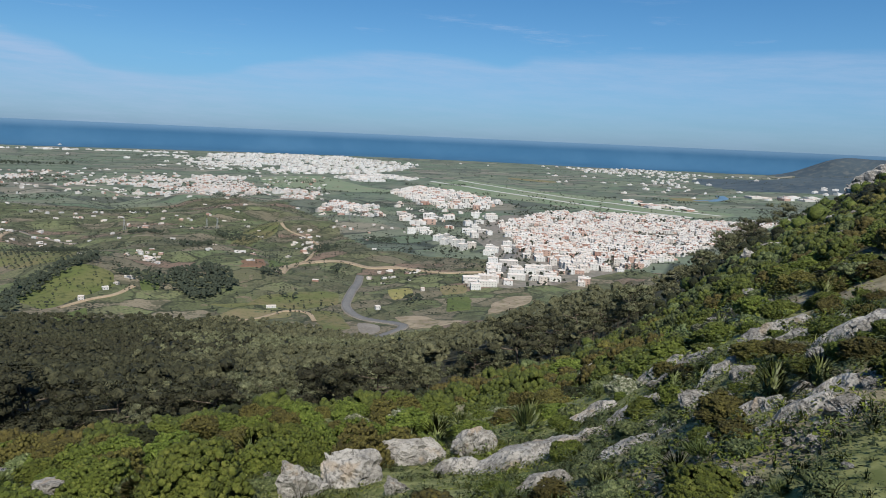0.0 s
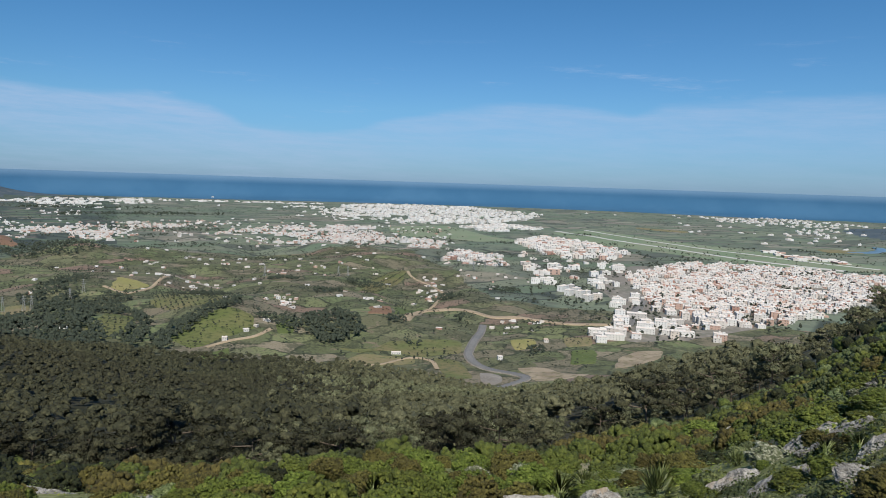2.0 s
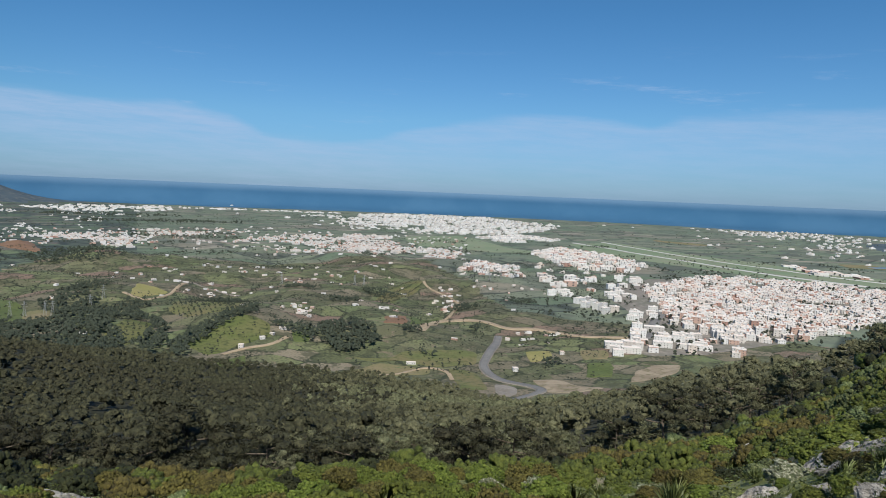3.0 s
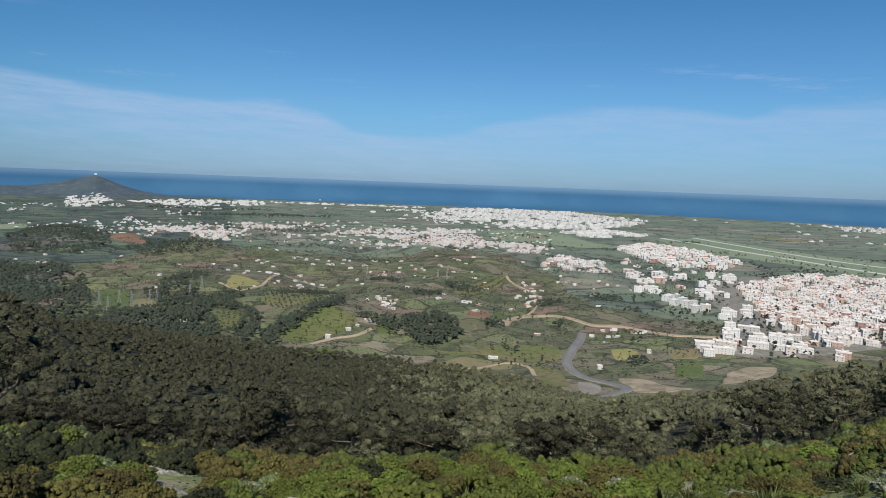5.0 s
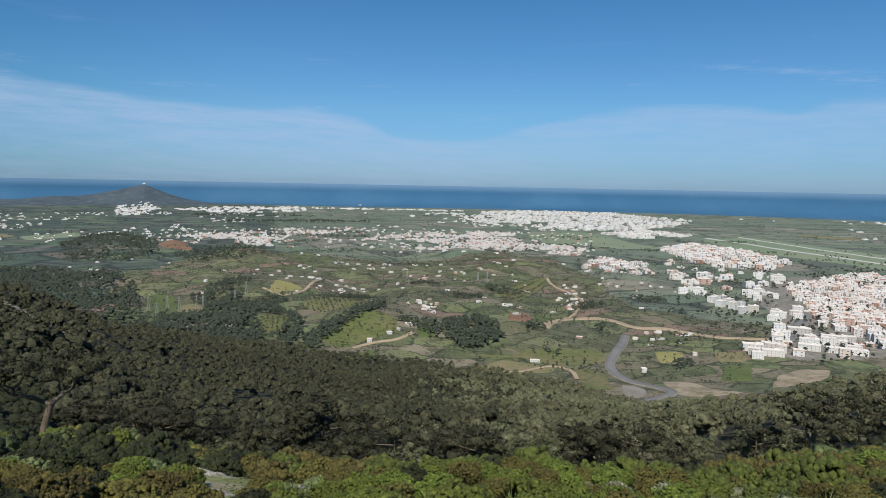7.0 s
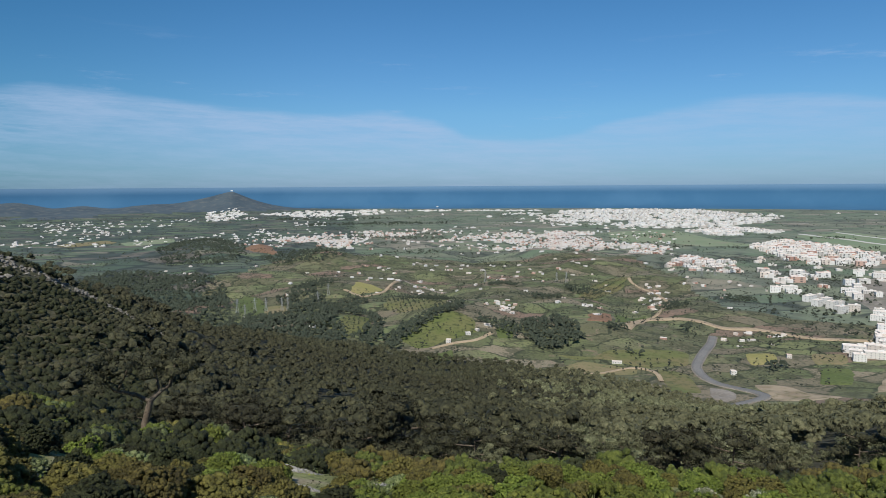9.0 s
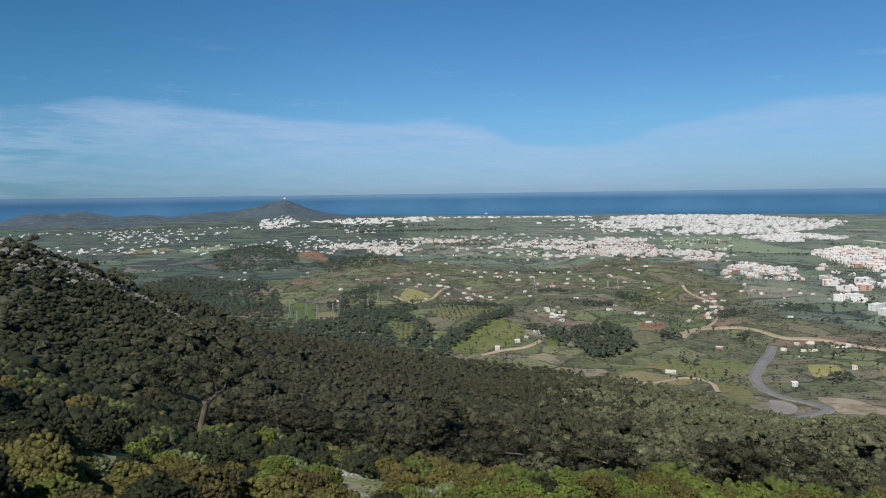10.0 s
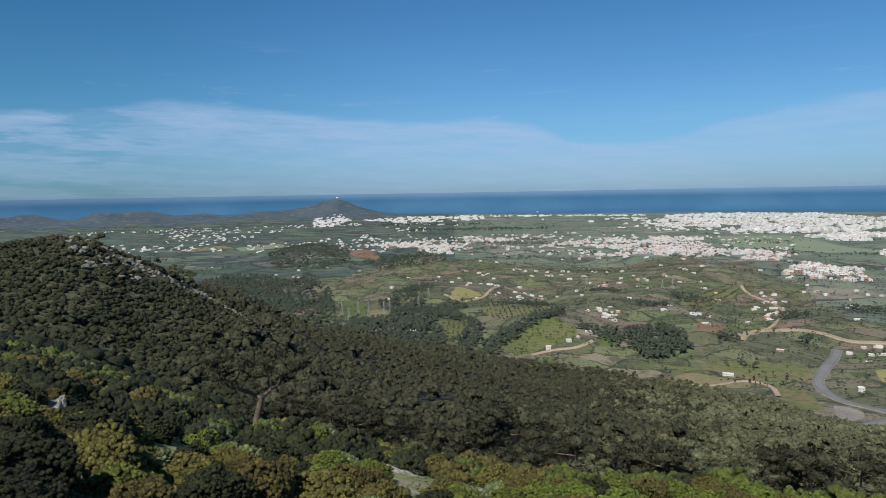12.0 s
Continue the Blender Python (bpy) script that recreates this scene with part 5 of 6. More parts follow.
def forked_pine():
    """A wind-bent pine whose trunk forks low."""
    rng = np.random.default_rng(612)
    base = tagged(new("pine_tree"), "leaning pine with forked bare trunk at the brow", "tree", "pines of the slope")
    part("trunk", mesh_np("trunk", *tube([(-0.25, 0, -0.4), (-0.15, 0, 0.6), (0.0, 0, 1.2), (0.12, 0, 1.65)], [0.19, 0.16, 0.14, 0.14], 8), "bark", None, True), base)
    pcs = []
    for pts, rad in (([(0.1, 0, 1.55), (-0.5, 0.1, 1.95), (-1.3, 0.1, 2.2), (-1.9, 0.2, 2.9)], [0.11, 0.09, 0.07, 0.03]), ([(0.1, 0, 1.6), (0.55, 0, 2.0), (0.95, 0.1, 2.15), (1.2, 0.1, 3.1)], [0.12, 0.11, 0.09, 0.03]),
                     ([(0.5, 0, 1.98), (0.4, 0.3, 2.6), (0.1, 0.4, 3.3)], [0.07, 0.05, 0.02]), ([(-1.2, 0.1, 2.18), (-0.9, -0.2, 2.8), (-0.7, -0.2, 3.3)], [0.05, 0.04, 0.02])):
        part("limb", mesh_np("limb", *tube(pts, rad, 7), "bark", None, True), base)
        for _ in range(4):
            c = np.array(pts[-1]) + rng.normal(0, (0.5, 0.5, 0.22))
            size = np.array([0.62, 0.62, 0.32]) * rng.uniform(0.75, 1.1)
            pcs += [mass(rng, 1, c, size * 0.6, 0.5, 2.0), sprigs(rng, 210, 16, c, size, 0.2, 0.075, -0.4)]
    part("crown", foliage_mesh("crown", pcs, "pine_near"), base)
    return base


def lone_pines():
    """The pines that stand out at the brow."""
    put_on(forked_pine(), -12.5, 29.4, 0.4, 1.0)
    tree = make_pine(615, 7.0, 0.25, 4000, 0.95, 0.30)
    tree["label"] = "tall full pine rising over the heath brow"
    put_on(tree, -1.6, 46.0, 0.2, 1.0)
    for x, y, h in ((38.5, 49.5, 6.5), (43.5, 50.0, 6.0), (36.0, 53.0, 5.5), (3.0, 47.0, 4.6), (-5.5, 47.0, 4.8)):
        put_on(make_pine(int(x * 7 + 700), h, 0.4, 1300, 1.2, 0.5), x, y, x, 1.0)


lone_pines()

# ---- farmed hills ----
material("meadow", two_scale((0.085, 0.105, 0.032), (0.120, 0.122, 0.048), (0.042, 0.056, 0.020), 0.03, 0.20), bump=0.3, bump_d=0.8)
material("stubble", two_scale((0.20, 0.19, 0.07), (0.24, 0.21, 0.09), (0.15, 0.15, 0.06), 0.03, 0.3))
material("fallow", two_scale((0.15, 0.14, 0.07), (0.19, 0.155, 0.09), (0.10, 0.105, 0.045), 0.04, 0.35), bump=0.3, bump_d=0.5)
material("plough", two_scale((0.17, 0.10, 0.065), (0.14, 0.085, 0.05), (0.20, 0.13, 0.09), 0.04, 0.4))
material("pasture", two_scale((0.095, 0.110, 0.042), (0.135, 0.120, 0.060), (0.060, 0.072, 0.028), 0.03, 0.25), bump=0.3, bump_d=0.6)
material("wet_pasture", two_scale((0.125, 0.175, 0.105), (0.160, 0.195, 0.125), (0.185, 0.185, 0.135), 0.004, 0.02))
material("pale_earth", two_scale((0.27, 0.225, 0.165), (0.19, 0.155, 0.11), (0.105, 0.100, 0.052), 0.05, 0.16), bump=0.25, bump_d=0.8)
material("gravel", two_scale((0.19, 0.175, 0.16), (0.15, 0.135, 0.115), (0.24, 0.22, 0.195), 0.06, 0.5))
material("town_ground", two_scale((0.17, 0.155, 0.14), (0.125, 0.125, 0.10), (0.24, 0.215, 0.19), 0.02, 0.12))
material("river_water", two_scale((0.10, 0.16, 0.22), (0.09, 0.15, 0.21), (0.12, 0.18, 0.24), 0.01, 0.1), rough=0.3)
material("crop_green", two_scale((0.070, 0.095, 0.030), (0.090, 0.112, 0.038), (0.045, 0.062, 0.022), 0.03, 0.3))

field("field", "yellow stubble field on a hill", [(-6.6, 863), (-5.9, 901), (-4.4, 885), (-3.7, 849), (-5.9, 803), (-6.6, 815)], "stubble")
field("field", "bright green meadow on the near hill", [(-2.8, 587), (-1.1, 626), (2.4, 649), (4.3, 634), (4.8, 599), (1.9, 574), (-1.1, 549)], "meadow")
field("field", "vivid green plot under the farm", [(0.1, 533), (2.4, 554), (2.4, 524), (0.4, 499)], "crop_green")
field("field", "terraced green plots in the woods", [(-8.2, 617), (-6.4, 706), (-4.9, 685), (-4.9, 620), (-6.8, 571), (-8.0, 579)], "meadow")
field("field", "green clearing under the pylons", [(-16.3, 813), (-15.4, 919), (-13.4, 825), (-13.2, 706), (-15.4, 701)], "crop_green")
field("field", "brown earth clearing under the pylons", [(-14.0, 720), (-13.3, 800), (-11.9, 780), (-11.6, 700), (-12.6, 680)], "fallow", 0.6)
field("field", "brown ploughed field", [(13.8, 688), (16.0, 717), (15.6, 655), (13.7, 644)], "plough")
field("field", "dark green crop field", [(16.2, 729), (18.8, 773), (18.4, 725), (15.8, 659)], "crop_green")
field("field", "brown and green fallow hillside field", [(10.1, 511), (13.2, 550), (15.7, 546), (18.3, 535), (18.5, 520), (14.7, 504), (10.8, 491)], "fallow", 0.3)
field("field", "green pasture on the hill top", [(10.8, 559), (13.0, 548), (15.6, 580), (22.2, 598), (22.4, 556), (18.5, 540), (15.6, 556)], "pasture", 0.3)
field("field", "green ground under the olive rows", [(12.9, 866), (14.0, 953), (16.4, 1066), (17.1, 992), (15.5, 916), (13.6, 801)], "pasture", 0.4)
field("field", "dry ground under the olive rows", [(-3.2, 800), (0.7, 870), (2.6, 690), (0.9, 655), (-2.0, 670), (-3.8, 720)], "pasture", 0.4)
field("field", "red earth slope", [(-15.3, 1477), (-14.0, 1608), (-12.9, 1522), (-12.5, 1382), (-14.5, 1426)], "plough", 0.8)
field("field", "pale earth beside the road", [(26.7, 523), (29.2, 522), (31.3, 500), (33.7, 500), (30.5, 468), (28.4, 472)], "pale_earth", 0.4)
field("field", "pale cut earth below the town", [(34.8, 526), (35.1, 567), (36.9, 605), (39.2, 619), (39.3, 583), (36.2, 533)], "pale_earth", 0.4)
field("field", "grey gravel beside the road bend", [(23.4, 500), (25.6, 488), (25.0, 457), (23.7, 467)], "gravel", 0.35)
field("field", "rough meadow by the road", [(19.5, 545), (22.0, 530), (23.2, 480), (20.5, 470)], "pasture")
field("field", "dry yellow field", [(26.0, 620), (28.3, 628), (28.6, 590), (26.8, 575)], "stubble")
field("field", "brown fallow field above the road", [(30.6, 640), (33.0, 648), (33.3, 610), (31.0, 600)], "fallow")
field("field", "green meadow under the town", [(31.0, 590), (33.6, 600), (33.6, 540), (31.5, 535)], "crop_green")
field("field", "green plot on the hillside", [(6.0, 620), (7.8, 640), (7.6, 600), (6.2, 592)], "crop_green")
field("field", "wide green pasture before the coast town", [(15.3, 2132), (20.4, 2263), (24.4, 1831), (27.5, 1720), (20.6, 1670), (15.8, 1811)], "wet_pasture", 1.0)
field("field", "green grass of the airfield", [(29.0, 2120), (33.0, 2320), (40.0, 1960), (50.0, 1720), (55.0, 1640), (53.5, 1500), (45.0, 1470), (37.0, 1640), (32.0, 1800)], "wet_pasture", 0.8)
field("field", "bare earth in the green plain", [(49.3, 2000), (51.8, 2060), (52.6, 1960), (50.2, 1930)], "fallow", 1.3)
field("field", "pale mown field on the plain", [(36.0, 2600), (40.5, 2500), (40.0, 2420), (36.4, 2500)], "fallow", 1.3)
field("field", "pale field on the coastal plain", [(-28.8, 1960), (-25.2, 2060), (-24.6, 1960), (-28.0, 1860)], "fallow", 1.3)
field("field", "green market garden on the plain", [(-24.5, 1950), (-20.5, 2060), (-20.5, 1900), (-23.8, 1820)], "wet_pasture", 1.3)
field("ground", "grey dusty ground between the town houses", [(33.4, 640), (35.0, 860), (32.6, 980), (32.6, 1120), (36.0, 1330), (45.0, 1360), (54.0, 1400), (52.0, 1040), (46.5, 770), (41.0, 660), (36.0, 622)], "town_ground", 0.3)

BEND = [(23.8, 676), (23.6, 638), (23.0, 590), (22.5, 555), (23.1, 527), (24.3, 510), (26.1, 500), (27.7, 491), (28.0, 477), (26.6, 462), (25.0, 439)]
ribbon("road", "grey asphalt road winding down the hills", "road", BEND, 6.6, "asphalt", 1.0)
ribbon("road_shoulder", "pale gravel shoulder of the road", "road", BEND, 8.4, "gravel", 0.6)
ribbon("road", "earth road across the hillside", "road", [(17.0, 646), (18.4, 748), (21.1, 750), (23.0, 722), (24.7, 710), (27.3, 721), (29.4, 710), (31.0, 701), (34.2, 717), (36.0, 716)], 9.0, "earth_track", 0.7)
ribbon("road", "pale earth track to the farm", "road", [(0.4, 554), (2.4, 572), (4.4, 578), (5.8, 605)], 3.5, "earth_track", 0.6)
ribbon("road", "pale earth track below the hill top", "road", [(12.0, 500), (15.0, 510), (17.2, 540), (19.5, 535), (20.0, 500)], 3.5, "earth_track", 0.6)
ribbon("road", "white village road along the hill", "road", [(-3.0, 982), (-1.6, 955), (0.4, 909), (1.9, 889)], 4.5, "gravel", 0.7)
ribbon("road", "village track", "road", [(18.4, 744), (19.5, 762), (20.4, 877), (19.2, 949), (17.3, 992), (17.1, 1014)], 4.0, "earth_track", 0.7)
ribbon("road", "field track on the hills", "road", [(-7.0, 830), (-5.4, 790), (-3.6, 845), (-2.4, 930)], 4.0, "earth_track", 0.7)
ribbon("road", "highway across the plain", "road", [(-18.2, 1633), (-10.8, 1758), (-2.2, 1891), (-0.3, 1687), (5.6, 1466), (10.8, 1347), (20, 1350)], 6.0, "gravel", 1.2, step=20.0)
ribbon("road", "runway of the airfield", "road", [(29.7, 2179), (34.5, 1904), (39.2, 1725), (45.8, 1534), (51.9, 1475)], 13.0, "concrete_pale", 1.6, step=20.0)
ribbon("road", "taxiway of the airfield", "road", [(32.1, 2269), (38.3, 1907), (43.7, 1720), (49.5, 1607), (53.8, 1566)], 9.0, "concrete_pale", 1.6, step=20.0)
ribbon("road", "street between the apartment blocks", "road", [(36.0, 720), (36.4, 780), (36.8, 850), (37.2, 930)], 12.0, "asphalt", 0.8)
ribbon("water", "small blue river on the plain", "river", [(51.5, 1960), (52.8, 2010), (53.6, 2120), (53.2, 2230)], 26.0, "river_water", 1.4, step=20.0)


def off_road(x, y, gap=9.0):
    """True where no tree would stand on the winding road."""
    P = np.array([polar(b, r) for b, r in BEND])
    P = np.concatenate([P[i] + (P[i + 1] - P[i]) * np.linspace(0, 1, 8)[:, None] for i in range(len(P) - 1)])
    return (np.hypot(x[:, None] - P[:, 0], y[:, None] - P[:, 1]) > gap).all(1)


def hill_trees():
    rng = np.random.default_rng(61)
    small = [crown_far(rng, 3, 3, 0.10, 0) for _ in range(8)]
    dot = [crown_far(rng, 2, 1, 0.10, 0) for _ in range(6)]

    def stand(poly, spacing, wide, seed):
        P = [tuple(float(v) for v in polar(b, r)) for b, r in poly]
        x0, x1, y0, y1 = min(p[0] for p in P), max(p[0] for p in P), min(p[1] for p in P), max(p[1] for p in P)
        n = int((x1 - x0) * (y1 - y0) / spacing ** 2)
        x, y = rng.uniform(x0, x1, n), rng.uniform(y0, y1, n)
        k = inside(x, y, P)
        return np.stack([x[k], y[k], ground(x[k], y[k]), rng.uniform(*wide, k.sum()), rng.uniform(0, 6.28, k.sum())], 1)

    woods = [stand([(8.0, 607), (8.3, 644), (10.7, 661), (12.9, 631), (13.6, 599), (12.2, 577), (10.3, 565)], 3.4, (4.5, 7.0), 1),
             stand([(-25.3, 1222), (-21.5, 1174), (-17.5, 979), (-16.6, 939), (-16.5, 704), (-21.7, 620), (-25.8, 700), (-27.5, 1149)], 5.6, (5, 8), 2),
             stand([(-12.4, 672), (-7.8, 651), (-6.8, 559), (-8.7, 480), (-16.4, 480), (-19.7, 640), (-15.9, 700)], 4.6, (4.5, 7.5), 3),
             stand([(-13.0, 830), (-9.0, 850), (-8.2, 738), (-8.6, 640), (-11.4, 690)], 6.0, (4.5, 7.5), 4),
             stand([(-4.0, 571), (-2.0, 624), (0.9, 650), (3.3, 685), (3.1, 650), (0.4, 620), (-2.0, 577), (-2.8, 527)], 3.4, (4.5, 7.0), 3),
             stand([(-10.1, 608), (-8.4, 720), (-6.6, 735), (-4.6, 700), (-3.5, 634), (-4.2, 569), (-5.4, 535), (-6.6, 560), (-4.8, 640), (-5.4, 690), (-7.2, 690), (-8.6, 600)], 4.0, (4.5, 7.0), 5),
             stand([(4.3, 644), (7.3, 640), (8.3, 616), (7.3, 590), (4.8, 623)], 4.6, (4, 6.5), 6),
             stand([(-21.9, 1529), (-19.9, 1860), (-17.0, 1880), (-15.3, 1542), (-14.9, 1360), (-17.5, 1244), (-21.5, 1323)], 9.0, (5, 9), 7),
             stand([(-14.0, 1382), (-11.8, 1384), (-8.2, 1271), (-6.8, 1230), (-9.6, 1192), (-13.2, 1269)], 7.5, (5, 8), 8),
             stand([(-10.0, 2500), (2.0, 2560), (2.0, 2470), (-10.0, 2420)], 17.0, (8, 14), 9),
             stand([(-13.0, 2950), (-3.0, 2900), (-3.0, 2820), (-13.0, 2860)], 20.0, (9, 15), 9)]
    for b0, r0, wb, wr in ((0.5, 735, 1.2, 28), (10.5, 800, 1.4, 24), (16.5, 640, 0.9, 16), (20.8, 815, 1.2, 30), (28.6, 575, 0.8, 14), (22.0, 690, 0.7, 14), (-6.5, 760, 1.6, 36), (13.2, 900, 1.5, 24), (6.5, 900, 1.6, 22), (25.5, 900, 1.3, 26), (-9.5, 880, 1.8, 30), (17.8, 575, 0.7, 10)):
        woods.append(stand([(b0 + wb * math.cos(a) * (1 + 0.4 * math.sin(3 * a + b0)), r0 + wr * math.sin(a)) for a in (0, 0.9, 1.8, 2.7, 3.6, 4.5, 5.4)], 4.2, (3.0, 6.0), 9))
    wood("woodland", "dark conifer woods on the farmed hills", np.concatenate(woods), small, "far_tree", 12, tall=(0.9, 1.3))
    b, r = scatter(rng, -30, 33, 520, 1450, 5.6)
    x, y = polar(b, r)
    line = np.abs(relief(x, y, 75, 2, 71))
    keep = ((line < 0.10) | (rng.uniform(0, 1, len(x)) < 0.07 + 0.45 * (relief(x, y, 60, 2, 79) > 0.0))) & ~(inside(b, r, [(-6.6, 1000), (-2.4, 960), (-3.5, 835), (-6.8, 840)]))
    keep &= off_road(x, y)
    pts = np.stack([x, y, ground(x, y) - 0.3, rng.uniform(1.2, 4.2, len(x)), rng.uniform(0, 6.28, len(x))], 1)[keep]
    wood("hedgerow_trees", "scattered trees and hedges between the fields", pts, dot, "far_tree", 13)
    b, r = scatter(rng, -40, 62, 1100, 3500, 21)
    x, y = polar(b, r)
    keep = ((np.abs(relief(x, y * 0.5, 210, 3, 73)) < 0.055) | (relief(x, y, 120, 2, 75) > 0.45) | (np.abs(relief(x * 0.45, y, 130, 2, 77)) < 0.05)) & ((b < 24) | (rng.uniform(0, 1, len(b)) < 0.45))
    pts = np.stack([x, y, ground(x, y) - 0.3, rng.uniform(4, 8, len(x)), rng.uniform(0, 6.28, len(x))], 1)[keep]
    wood("hedgerow_trees", "dark tree lines on the coastal plain", pts, dot, "far_tree", 14)
    b, r = scatter(rng, -16, 60, 640, 2100, 13)
    x, y = polar(b, r)
    keep = np.where((b > 27) & (r < 1500), relief(x, y, 52, 3, 17) < -0.10, (r > 1350) & (relief(x, y, 90, 3, 19) > 0.30))
    pts = np.stack([x, y, ground(x, y) - 0.3, rng.uniform(3.5, 7, len(x)), rng.uniform(0, 6.28, len(x))], 1)[keep]
    wood("town_trees", "dark green trees between the town houses", pts, small, "far_tree", 16)
    rows = []
    for poly, tn in (([(-3.2, 810), (0.9, 894), (3.1, 682), (0.9, 642), (-2.0, 660), (-4.0, 720)], 0.5), ([(12.9, 866), (14.0, 953), (16.4, 1066), (17.1, 992), (15.5, 916), (13.6, 801)], 0.9), ([(-8.0, 600), (-6.4, 690), (-5.2, 670), (-5.2, 620), (-6.8, 575)], 0.1)):
        P = [tuple(float(v) for v in polar(b, r)) for b, r in poly]
        u, v = [g.ravel() for g in np.meshgrid(np.arange(-150, 150, 5.0), np.arange(-150, 150, 12.0))]
        u, v = u + rng.normal(0, 0.5, u.shape), v + rng.normal(0, 0.4, v.shape)
        x, y = np.mean(P, 0)[0] + u * math.cos(tn) - v * math.sin(tn), np.mean(P, 0)[1] + u * math.sin(tn) + v * math.cos(tn)
        k = inside(x, y, P)
        x, y = x[k], y[k]
        rows.append(np.stack([x, y, ground(x, y) - 0.2, rng.uniform(2.8, 4.0, len(x)), rng.uniform(0, 6.28, len(x))], 1))
    wood("olive_grove", "rows of grey-green olive trees on a hill", np.concatenate(rows), small, "far_tree", 15, "orchard")


hill_trees()

# ---- houses and the town ----


def face_lookout(x, y):
    return -math.atan2(x, y)


def hill_houses():
    rng = np.random.default_rng(91)
    kinds = [make_block("farmhouse", "small white flat-roofed farmhouse on the hill", "house", "farmhouses", w, d, h, f, n, "white_plaster", False) for w, d, h, f, n in ((6.5, 5, 2.8, 1, 2), (10, 5, 2.9, 1, 3), (6, 6, 4.4, 2, 2), (13, 5, 2.7, 1, 4))]
    spots = [(5.3, 622, 1), (4.4, 603, 0), (3.6, 592, 0), (1.9, 571, 2), (2.0, 697, 0), (25.4, 545, 2), (16.3, 548, 3), (-9.8, 602, 1), (7.2, 725, 0), (14.0, 759, 1), (14.8, 756, 1), (25.0, 812, 1), (25.9, 668, 1), (29.3, 615, 2), (20.0, 628, 1), (14.6, 688, 3),
             (6.2, 741, 2), (7.7, 743, 0), (7.0, 713, 1), (11.8, 830, 1), (4.7, 861, 0), (26.6, 672, 3), (24.6, 668, 0)]
    used = set()
    for b, r, k in spots:
        x, y = (float(v) for v in polar(b, r))
        ob = kinds[k] if k not in used else copy_thing(kinds[k], Matrix())
        used.add(k)
        put_on(ob, x, y, face_lookout(x, y) + rng.normal(0, 0.4), rng.uniform(0.5, 0.72))
    extra = []
    for bc, rc, n, sb, sr in ((6.8, 735, 7, 0.6, 20), (19.2, 900, 9, 0.5, 40), (-1, 880, 8, 1.5, 45), (-4, 1010, 6, 3.0, 60), (4, 980, 7, 2.5, 70), (9, 1010, 6, 3, 60), (26, 660, 4, 1.0, 14), (13, 1000, 5, 3, 80), (-9, 1000, 5, 3, 90), (24, 950, 5, 2, 60)):
        for _ in range(n):
            b, r = rng.normal(bc, sb), rng.normal(rc, sr)
            x, y = (float(v) for v in polar(b, r))
            if len(extra) < 150:
                k = int(rng.integers(0, 4))
                put_on(copy_thing(kinds[k], Matrix()), x, y, face_lookout(x, y) + rng.normal(0, 0.6), rng.uniform(0.35, 0.6))
                extra.append(1)


hill_houses()


